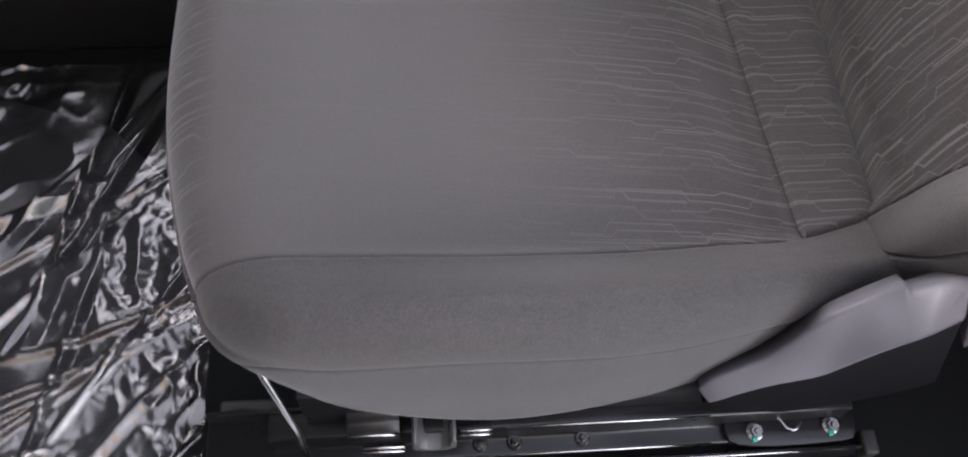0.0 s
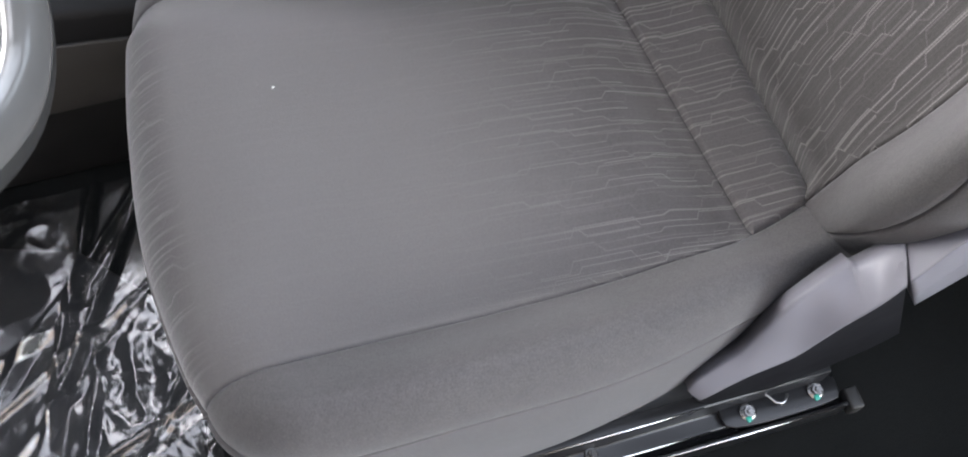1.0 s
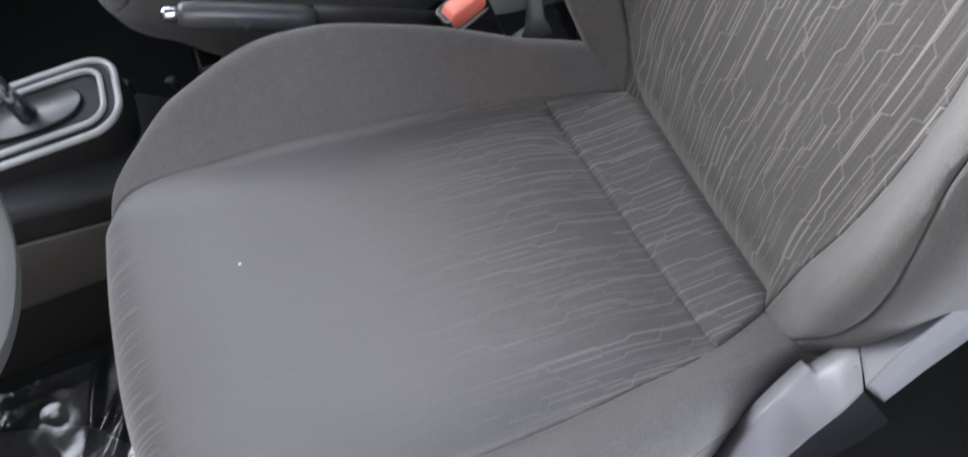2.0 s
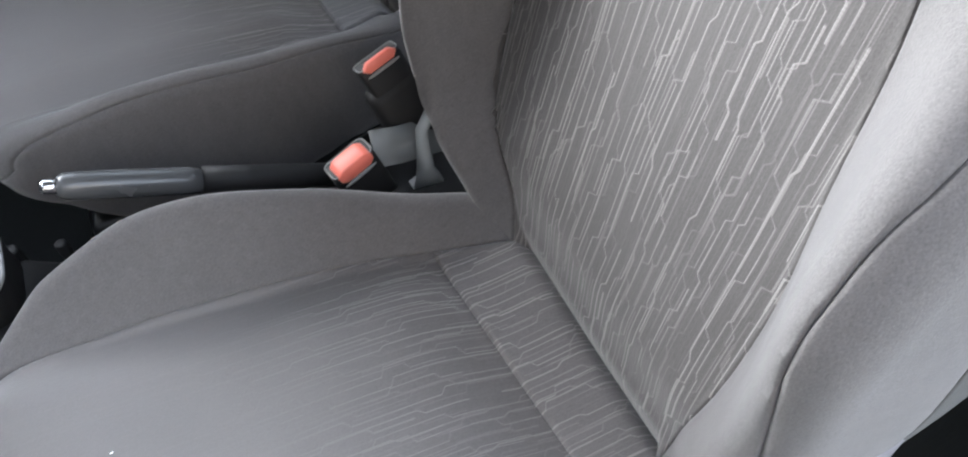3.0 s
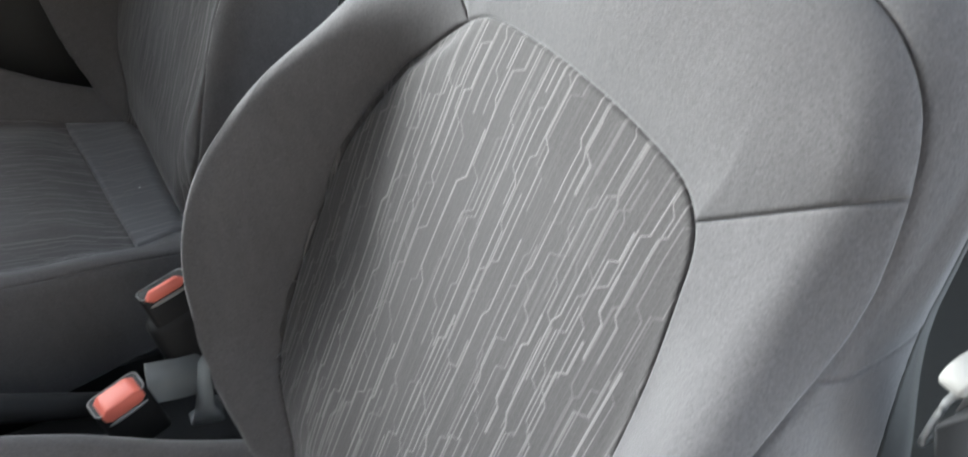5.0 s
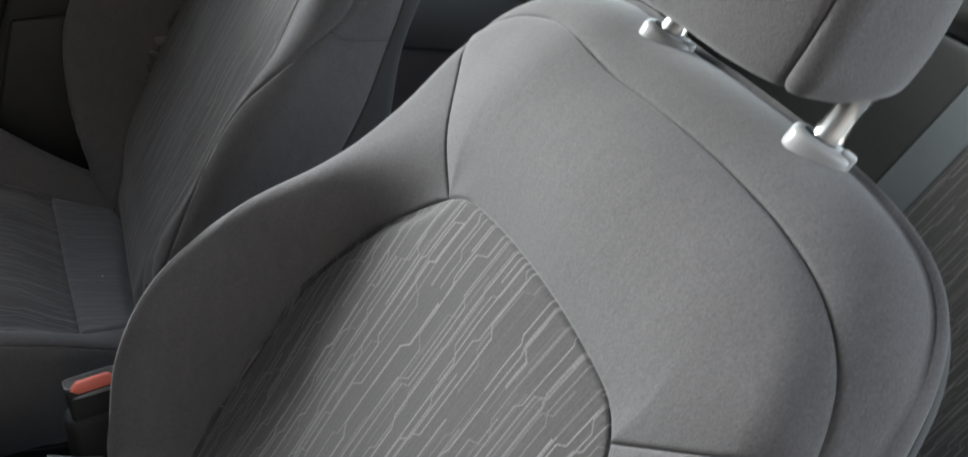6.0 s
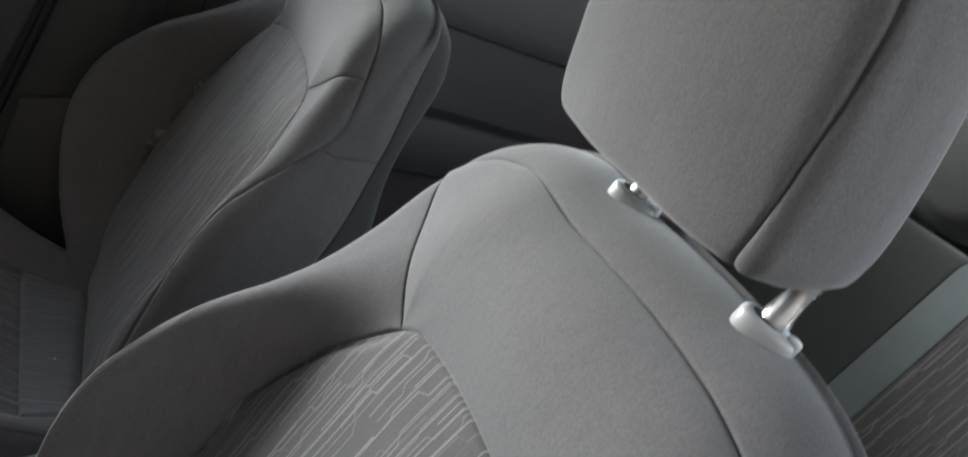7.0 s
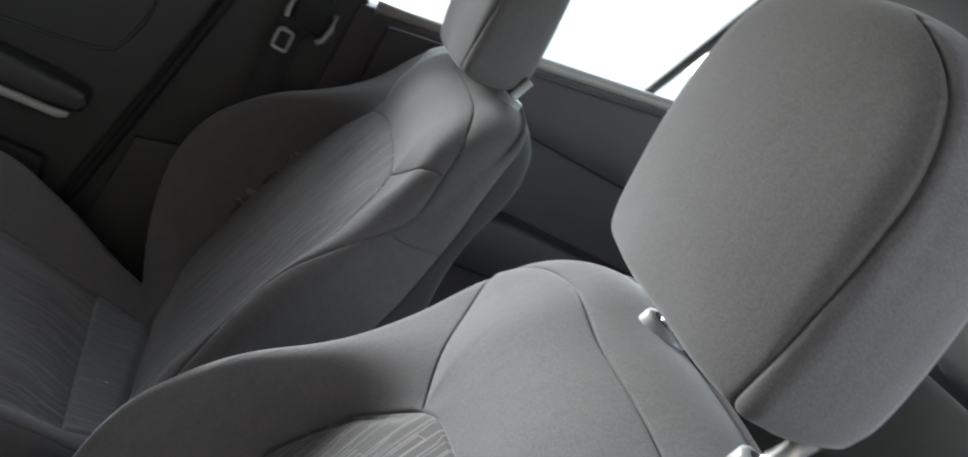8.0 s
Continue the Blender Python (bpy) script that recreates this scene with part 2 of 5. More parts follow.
def box(bm, x0, x1, y0, y1, z0, z1, bevel=0.0, seg=2, m=None):
    """A bevelled box added to bm."""
    geo = bmesh.ops.create_cube(bm, size=1.0)
    vs = geo["verts"]
    bmesh.ops.scale(bm, vec=(x1 - x0, y1 - y0, z1 - z0), verts=vs)
    bmesh.ops.translate(bm, vec=((x0 + x1) / 2, (y0 + y1) / 2, (z0 + z1) / 2), verts=vs)
    if bevel:
        es = list({e for v in vs for e in v.link_edges})
        r = bmesh.ops.bevel(bm, geom=es, offset=bevel, segments=seg, profile=0.5, affect="EDGES")
        vs = list({v for f in r["faces"] for v in f.verts} | {v for v in vs if v.is_valid})
    if m is not None:
        bmesh.ops.transform(bm, matrix=m, verts=vs)
    return vs


def prism(bm, outline, w0, w1, axis="y", bevel=0.0, seg=2):
    """A bevelled slab with an outline in the two other axes."""
    def at(p, w):
        return {"y": (p[0], w, p[1]), "z": (p[0], p[1], w), "x": (w, p[0], p[1])}[axis]
    lo = [bm.verts.new(at(p, w0)) for p in outline]
    hi = [bm.verts.new(at(p, w1)) for p in outline]
    n = len(outline)
    fs = [bm.faces.new(lo), bm.faces.new(hi[::-1])]
    fs += [bm.faces.new((lo[i], hi[i], hi[(i + 1) % n], lo[(i + 1) % n])) for i in range(n)]
    bmesh.ops.recalc_face_normals(bm, faces=fs)
    if bevel:
        es = list({e for f in fs for e in f.edges})
        bmesh.ops.bevel(bm, geom=es, offset=bevel, segments=seg, profile=0.5, affect="EDGES")


def rrect(x0, x1, y0, y1, r, k=6):
    """A rounded rectangle as a list of points."""
    pts = []
    for cx, cy, a in ((x1 - r, y1 - r, 0), (x0 + r, y1 - r, 90), (x0 + r, y0 + r, 180), (x1 - r, y0 + r, 270)):
        pts += [(cx + r * math.cos(radians(a + 90 * i / k)), cy + r * math.sin(radians(a + 90 * i / k))) for i in range(k + 1)]
    return pts


def puck(bm, outline, z0, z1, r, m=None):
    """A flat body with a rounded rim round a smooth outline."""
    c = np.mean(outline, axis=0)
    o = np.array(outline) - c
    size = np.hypot(*o.T).mean()
    rows = []
    for z, q in [(z0, r)] + [(z0 + r - r * math.cos(f), r - r * math.sin(f)) for f in (0.5, 1.0, 1.57)] + [(z1 - r + r * math.sin(f), r - r * math.cos(f)) for f in (0.0, 0.5, 1.0, 1.57)]:
        rows.append([bm.verts.new((*(c + p * (1 - q / size)), z)) for p in o])
    n = len(outline)
    for a, b in zip(rows, rows[1:]):
        for i in range(n):
            bm.faces.new((a[i], a[(i + 1) % n], b[(i + 1) % n], b[i]))
    bm.faces.new(rows[0][::-1])
    bm.faces.new(rows[-1])
    bmesh.ops.recalc_face_normals(bm, faces=bm.faces)
    if m is not None:
        bmesh.ops.transform(bm, matrix=m, verts=bm.verts)


def tube(bm, pts, radius, sides=12, closed=False, flat=1.0, up=(0, 0, 1)):
    """A tube along points; radius may be a list; flat squeezes it along up."""
    pts = [Vector(p) for p in pts]
    n = len(pts)
    rad = radius if isinstance(radius, (list, tuple)) else [radius] * n
    rings = []
    for i, p in enumerate(pts):
        a = pts[i - 1] if (i or closed) else p
        b = pts[(i + 1) % n] if (i < n - 1 or closed) else p
        d = (b - a).normalized()
        s = d.cross(Vector(up))
        s = s.normalized() if s.length > 1e-6 else d.orthogonal().normalized()
        w = s.cross(d)
        rings.append([bm.verts.new(p + rad[i] * (math.cos(k * 2 * math.pi / sides) * s + flat * math.sin(k * 2 * math.pi / sides) * w)) for k in range(sides)])
    for i in range(n if closed else n - 1):
        a, b = rings[i], rings[(i + 1) % n]
        for k in range(sides):
            bm.faces.new((a[k], a[(k + 1) % sides], b[(k + 1) % sides], b[k]))
    if not closed:
        bm.faces.new(rings[0][::-1])
        bm.faces.new(rings[-1])


def ribbon(bm, pts, widths, thick, side):
    """A strap of some thickness along points, its width along side."""
    rows = []
    side = Vector(side)
    pts = [Vector(p) for p in pts]
    for i, p in enumerate(pts):
        d = (pts[min(i + 1, len(pts) - 1)] - pts[max(i - 1, 0)]).normalized()
        s = (side - d * side.dot(d)).normalized()
        nrm = d.cross(s).normalized()
        w = widths[i] if isinstance(widths, (list, tuple)) else widths
        rows.append([bm.verts.new(p + s * a * w / 2 + nrm * b * thick / 2) for a, b in ((-1, -1), (1, -1), (1, 1), (-1, 1))])
    for a, b in zip(rows, rows[1:]):
        for k in range(4):
            bm.faces.new((a[k], a[(k + 1) % 4], b[(k + 1) % 4], b[k]))
    bm.faces.new(rows[0][::-1])
    bm.faces.new(rows[-1])
    bmesh.ops.recalc_face_normals(bm, faces=bm.faces)


def sm(a, b, x):
    t = np.clip((x - a) / (b - a), 0, 1)
    return t * t * (3 - 2 * t)


def curve_y(xs, ys):
    """Smooth piecewise curve through knots."""
    xs, ys = np.array(xs, float), np.array(ys, float)
    m = np.gradient(ys, xs)

    def f(x):
        x = np.clip(np.asarray(x, float), xs[0], xs[-1])
        i = np.clip(np.searchsorted(xs, x) - 1, 0, len(xs) - 2)
        h = xs[i + 1] - xs[i]
        t = (x - xs[i]) / h
        return ((2 * t**3 - 3 * t**2 + 1) * ys[i] + (t**3 - 2 * t**2 + t) * h * m[i] + (-2 * t**3 + 3 * t**2) * ys[i + 1] + (t**3 - t**2) * h * m[i + 1])
    return f


def resample(pts, n):
    p = np.array(pts + [pts[0]], float)
    s = np.r_[0, np.cumsum(np.hypot(*np.diff(p, axis=0).T))]
    t = np.linspace(0, s[-1], n, endpoint=False)
    return np.c_[np.interp(t, s, p[:, 0]), np.interp(t, s, p[:, 1])]


def pillow(outline, centre, front, rim, drop, depth, n=420, inner=60, arc=9, side=16, back_rim=0.03):
    """A cushion: a plan outline (closed, a then b), a front height over the plan, a rounded rim, sides down to depth and a
    rounded back. rim, drop and depth may be functions of the outline's points.
    Returns grids of place (a, b, height), normal, and k: how far past the rim, along the side."""
    o = resample(outline, n)
    c = np.array(centre)
    away = o - c
    length = np.hypot(*away.T)
    R = rim(o) if callable(rim) else np.full(n, rim)
    D = drop(o) if callable(drop) else np.full(n, drop)
    Z = depth(o) if callable(depth) else np.full(n, depth)
    rows, ks = [], []
    for i in range(inner):
        q = R + (length - R) * (1 - (i + 0.02) / inner)
        p = c + away * ((length - q) / length)[:, None]
        rows.append(np.c_[p, front(p[:, 0], p[:, 1])])
        ks.append(-q)
    for j in range(arc + 1):
        f = j / arc * math.pi / 2
        q = R * (1 - math.sin(f))
        p = c + away * ((length - q) / length)[:, None]
        rows.append(np.c_[p, front(p[:, 0], p[:, 1]) - D * (1 - math.cos(f))])
        ks.append(-q)
    base = rows[-1][:, 2]
    for j in range(1, side + 1):
        s = j / side
        h = base + (Z - base) * s
        bulge = 1 + 0.012 * math.sin(math.pi * s)
        p = c + away * bulge
        rows.append(np.c_[p, h])
        ks.append(base - h)
    for j in range(1, 5):
        f = j / 4 * math.pi / 2
        q = back_rim * (1 - math.cos(f))
        p = c + away * ((length - q) / length)[:, None]
        rows.append(np.c_[p, Z - back_rim * math.sin(f)])
        ks.append(base - Z + back_rim * f)
    for s in (0.7, 0.35, 0.02):
        p = c + away * ((length - back_rim) / length * s)[:, None]
        rows.append(np.c_[p, Z.mean() * (1 - s) + Z * s - back_rim])
        ks.append(base - Z + back_rim * 2)
    g = np.array(rows)
    k = np.array(ks)
    du = np.roll(g, -1, 1) - np.roll(g, 1, 1)
    dv = np.gradient(g, axis=0)
    nn = np.cross(dv, du)
    nn /= np.linalg.norm(nn, axis=2, keepdims=True) + 1e-12
    if nn[inner // 2, :, 2].mean() < 0:
        nn = -nn
    return g, nn, k


def panels(shape, fields, regions, groove=0.0024, width=0.0009, swell={}, deep={}):
    """Cuts a pillow into cloth panels along the zero lines of seam fields, with a groove along every seam.
    fields: name -> function of (a, b, height, k). regions: name -> list of (field, sign).
    Returns name -> vertices (a, b, height), faces, plan coordinates."""
    g, nn, k = shape
    rows, n, _ = g.shape
    P, N, K = g.reshape(-1, 3), nn.reshape(-1, 3), k.reshape(-1)
    F = {name: f(P[:, 0], P[:, 1], P[:, 2], K) for name, f in fields.items()}
    out = {}
    quads = [(i * n + j, i * n + (j + 1) % n, (i + 1) * n + (j + 1) % n, (i + 1) * n + j) for i in range(rows - 1) for j in range(n)]
    Q = np.array(quads)
    for name, tests in regions.items():
        pos, nor, kk = [P], [N], [K]
        vals = {f: F[f] * s for f, s in tests}
        extra = {f: [] for f, _ in tests}
        sign = np.min([vals[f][Q] for f, _ in tests], axis=0)
        top, low = sign.max(axis=1), sign.min(axis=1)
        faces = [tuple(q) for q in Q[low >= 0]]
        newp, newn = [], []
        cache = {}
        base = len(P)
        allv = {f: list(vals[f]) for f in vals}

        def pos_of(i):
            return P[i] if i < base else newp[i - base]

        def nor_of(i):
            return N[i] if i < base else newn[i - base]
        maybe = Q[(low < 0) & (np.min([vals[f][Q].max(axis=1) for f, _ in tests], axis=0) > 0)]
        for q in maybe:
            poly = [int(i) for i in q]
            for f, _ in tests:
                v = allv[f]
                if min(v[i] for i in poly) >= 0:
                    continue
                cut = []
                for a, b in zip(poly, poly[1:] + poly[:1]):
                    if v[a] >= 0:
                        cut.append(a)
                    if (v[a] >= 0) != (v[b] >= 0):
                        key = (f, min(a, b), max(a, b))
                        if key not in cache:
                            t = v[a] / (v[a] - v[b])
                            newp.append(pos_of(a) * (1 - t) + pos_of(b) * t)
                            nv = nor_of(a) * (1 - t) + nor_of(b) * t
                            newn.append(nv / (np.linalg.norm(nv) + 1e-12))
                            for h in allv:
                                allv[h].append(0.0 if h == f else allv[h][a] * (1 - t) + allv[h][b] * t)
                            cache[key] = base + len(newp) - 1
                        cut.append(cache[key])
                poly = cut
                if len(poly) < 3:
                    break
            if len(poly) >= 3:
                faces.append(tuple(poly))
        # a row of vertices close to every seam keeps its slit narrow
        for f, _ in tests:
            v = allv[f]
            for level in (0.0012, 0.0036):
                arr = np.array(v)
                done = []
                for poly in faces:
                    vals_here = arr[list(poly)]
                    if vals_here.min() >= level or vals_here.max() <= level or vals_here.min() < -1e-9:
                        done.append(poly)
                        continue
                    hi, lo = [], []
                    for a, b in zip(poly, poly[1:] + poly[:1]):
                        (hi if v[a] >= level else lo).append(a)
                        if (v[a] >= level) != (v[b] >= level):
                            key = (f, level, min(a, b), max(a, b))
                            if key not in cache:
                                t = (v[a] - level) / (v[a] - v[b])
                                newp.append(pos_of(a) * (1 - t) + pos_of(b) * t)
                                nv = nor_of(a) * (1 - t) + nor_of(b) * t
                                newn.append(nv / (np.linalg.norm(nv) + 1e-12))
                                for h in allv:
                                    allv[h].append(level if h == f else allv[h][a] * (1 - t) + allv[h][b] * t)
                                cache[key] = base + len(newp) - 1
                            hi.append(cache[key])
                            lo.append(cache[key])
                    done += [tuple(p) for p in (hi, lo) if len(p) >= 3]
                faces = done
        AP = np.vstack([P, np.array(newp).reshape(-1, 3)])
        AN = np.vstack([N, np.array(newn).reshape(-1, 3)])
        near = np.full(len(AP), 9.0)
        for f, _ in tests:
            near = np.minimum(near, np.abs(np.array(allv[f])))
        dip = groove * np.exp(-((near / width) ** 2))
        if name in deep:
            which, low, reach = deep[name]
            dip = np.maximum(dip, low * np.exp(-((np.abs(np.array(allv[which])) / reach) ** 2)))
        puff, reach, which = swell.get(name, (0.0, 0.01, None))
        V = AP + AN * (puff * (1 - np.exp(-(near if which is None else np.abs(np.array(allv[which]))) / reach)) - dip)[:, None]
        used = np.unique(np.concatenate([np.array(f) for f in faces])) if faces else np.array([], int)
        back = np.full(len(V), -1)
        back[used] = np.arange(len(used))
        out[name] = (V[used], [tuple(int(back[i]) for i in f) for f in faces], AP[used][:, :2])
    return out


def soften(shape, amount, scale, seed):
    """Slight unevenness of the foam under the cloth."""
    g, nn, k = shape
    off = Vector((seed * 7.1, seed * 3.3, 0))
    coarse = np.array([[noise.noise(Vector(p) * scale + off) for p in row] for row in g[::2, ::4]])
    r = np.repeat(np.repeat(coarse, 2, 0), 4, 1)[: g.shape[0], : g.shape[1]]
    for _ in range(4):
        r = (r + np.roll(r, 1, 1) + np.roll(r, -1, 1) + np.vstack([r[:1], r[:-1]]) + np.vstack([r[1:], r[-1:]])) / 5
    return g + nn * (r * amount)[:, :, None], nn, k


# ---------------------------------------------------------------- front seats
LEAN_BACK = radians(18)
BACK_AT, BACK_UP, BACK_OUT = Vector((0.251, 0, 0.30)), Vector((math.sin(LEAN_BACK), 0, math.cos(LEAN_BACK))), Vector((-math.cos(LEAN_BACK), 0, math.sin(LEAN_BACK)))


def on_back(v):
    """Places (across, up the back, forwards) in the seat."""
    v = np.asarray(v, float)
    return np.outer(v[:, 1], BACK_UP) + np.outer(v[:, 2], BACK_OUT) + np.outer(v[:, 0], (0, 1, 0)) + np.array(BACK_AT)


def mirrored(half):
    return half + [(-a, b) for a, b in half[::-1] if abs(a) > 1e-6]


def chaikin(pts, times=2):
    for _ in range(times):
        pts = [q for a, b in zip(pts, pts[1:] + pts[:1]) for q in ((0.75 * a[0] + 0.25 * b[0], 0.75 * a[1] + 0.25 * b[1]), (0.25 * a[0] + 0.75 * b[0], 0.25 * a[1] + 0.75 * b[1]))]
    return pts


def smin(a, b, k):
    h = np.clip(0.5 + 0.5 * (b - a) / k, 0, 1)
    return b * (1 - h) + a * h - k * h * (1 - h)


def seat_back(seat, near_lift=0.74, near_more=0.0, far_wide=0.0, far_out=0.008, far_lift=1.0, near_slim=0.0):
    half = [(0, -0.09), (0.125, -0.088), (0.178, -0.040), (0.212, 0.030), (0.234, 0.11), (0.247, 0.205), (0.249, 0.30), (0.240, 0.38), (0.228, 0.45), (0.219, 0.52), (0.212, 0.565), (0.196, 0.608), (0.166, 0.637), (0.12, 0.652), (0.06, 0.658), (0, 0.660)]
    outline = [(y * (1 + (0.09 * float(sm(0.44, 0.56, h)) if y > 0 else -0.085 * float(sm(0.38, 0.50, h)))), h + 0.013 * float(sm(0.50, 0.60, h) * sm(0.05, 0.15, y))) for y, h in chaikin(mirrored(half))]
    outline = [(y + (far_out * float(sm(0.0, 0.10, h) * sm(0.05, 0.2, y))) + near_slim * max(0.0, -y) * float(sm(0.15, 0.0, h)), h + 0.5 * (far_out - 0.008) * float(sm(0.44, 0.58, h) * sm(0.06, 0.18, y))) for y, h in outline]
    wide = curve_y([-0.1, 0.03, 0.15, 0.30, 0.45, 0.66], [0.19, 0.212, 0.238, 0.249, 0.226, 0.19])
    w_in = curve_y([-0.1, 0.05, 0.12, 0.23, 0.33, 0.41, 0.47, 0.55], [0.125, 0.142, 0.155, 0.158, 0.148, 0.138, 0.126, 0.110])
    lift = curve_y([-0.1, 0.0, 0.06, 0.14, 0.22, 0.28, 0.33, 0.38, 0.43, 0.48, 0.53, 0.7], [0.010, 0.030, 0.060, 0.100, 0.121, 0.120, 0.106, 0.084, 0.052, 0.022, 0.0, 0.0])
    spine = curve_y([-0.1, 0.1, 0.3, 0.5, 0.56, 0.60, 0.63, 0.67], [0.0, 0.002, 0.0, 0.0, 0.004, -0.002, -0.012, -0.024])

    def far_more(y, h):
        bow = 0.042 * sm(-0.06, 0.16, h) * sm(0.48, 0.32, h)
        return np.where(y > 0, 0.021 + bow, 0.0) * sm(-0.02, 0.12, h) * sm(0.50, 0.42, h) + np.where(y > 0, far_wide, near_more) * sm(0.10, 0.30, h)

    def front(y, h):
        w = w_in(h) + far_more(y, h)
        t = (np.abs(y) - w) / (wide(h) - w)
        return spine(h) + lift(h) * np.where(y < 0, near_lift - (0.22 if near_lift > 0.5 else 0.0) * sm(0.30, 0.12, h), far_lift) * sm(-0.10, np.where(y < 0, 0.72 - 0.10 * sm(0.30, 0.12, h), 0.72), t) + 0.008 * np.where(y > 0, sm(-0.02, -0.25, t), sm(0.6, -0.1, t)) * sm(0.0, 0.1, h) * sm(0.53, 0.45, h) - 0.004 * sm(0.09, 0.03, h) - 0.024 * sm(0.030, -0.04, h) * sm(0.0, -0.25, t)

    def low_near(o):
        return sm(-0.08, -0.16, o[:, 0]) * sm(0.36, 0.20, o[:, 1])

    shape = soften(pillow(outline, (0.0, 0.30), front, lambda o: 0.045 + 0.030 * low_near(o), lambda o: 0.045 + 0.006 * low_near(o), lambda o: -0.100 + 0.030 * sm(0.38, 0.56, o[:, 1]), n=640, inner=105, arc=12, side=18, back_rim=0.035), 0.0030, 9, 1)

    def f_ins(y, h, d, k):
        return smin(w_in(h) + far_more(y, h) - np.abs(y), 0.507 - 0.10 * (y / 0.118) ** 2 * 0.12 - h, 0.035)

    k_far = curve_y([-0.1, 0.10, 0.20, 0.30, 0.36, 0.40, 0.44, 0.48, 0.53, 0.58, 0.63, 0.7], [-0.010, 0.009, 0.025, 0.028, 0.021, 0.011, -0.001, -0.007, 0.008, 0.022, 0.038, 0.046])
    k_near = curve_y([-0.1, 0.0, 0.10, 0.20, 0.30, 0.36, 0.40, 0.44, 0.48, 0.53, 0.58, 0.63, 0.7], [0.034, 0.028, 0.017, 0.022, 0.028, 0.025, 0.017, 0.008, 0.002, 0.005, 0.015, 0.036, 0.046])
    k_rear = curve_y([-0.1, 0.40, 0.55, 0.62, 0.66], [0.085, 0.065, 0.030, 0.012, 0.006])
    fields = {
        "ins": f_ins,
        "cross": lambda y, h, d, k: h - (0.488 + 0.85 * (np.abs(y) - 0.118)),
        "outer": lambda y, h, d, k: -k - (sm(-0.06, 0.06, y) * (k_far(h) - 0.026 * sm(0.47, 0.38, h)) + sm(0.06, -0.06, y) * k_near(h)),
        "branch": lambda y, h, d, k: h - (0.464 + 0.45 * k),
        "rear": lambda y, h, d, k: k_rear(h) - k,
        "half": lambda y, h, d, k: y,
    }
    made = panels(shape, fields, {
        "upper_panel": [("ins", -1), ("cross", 1), ("outer", 1)],
        "insert": [("ins", 1), ("outer", 1)],
        "bolster": [("ins", -1), ("cross", -1), ("outer", 1), ("half", -1)],
        "bolster_b": [("ins", -1), ("cross", -1), ("outer", 1), ("half", 1)],
        "top_strip": [("outer", -1), ("branch", 1), ("rear", 1)],
        "side_panel": [("outer", -1), ("branch", -1), ("rear", 1), ("half", -1)],
        "side_panel_b": [("outer", -1), ("branch", -1), ("rear", 1), ("half", 1)],
        "back_cover": [("rear", -1)],
    }, swell={"insert": (0.0006, 0.02, None), "upper_panel": (0.010, 0.030, None), "bolster": (0.0012, 0.02, None), "bolster_b": (0.003, 0.02, None), "side_panel": (0.0012, 0.02, None), "side_panel_b": (0.003, 0.02, None), "top_strip": (0.003, 0.02, None)})
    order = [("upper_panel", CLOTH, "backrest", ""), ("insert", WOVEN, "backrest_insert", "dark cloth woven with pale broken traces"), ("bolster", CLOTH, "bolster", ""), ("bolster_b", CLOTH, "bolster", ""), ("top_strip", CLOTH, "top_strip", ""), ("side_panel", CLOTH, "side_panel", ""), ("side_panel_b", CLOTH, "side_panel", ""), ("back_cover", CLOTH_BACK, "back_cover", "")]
    root = None
    for key, mat, name, label in order:
        v, f, uv = made[key]
        ob = raw(name, on_back(v), f, mat, seat if root is None else root, label, uv)
        root = root or ob
    return root


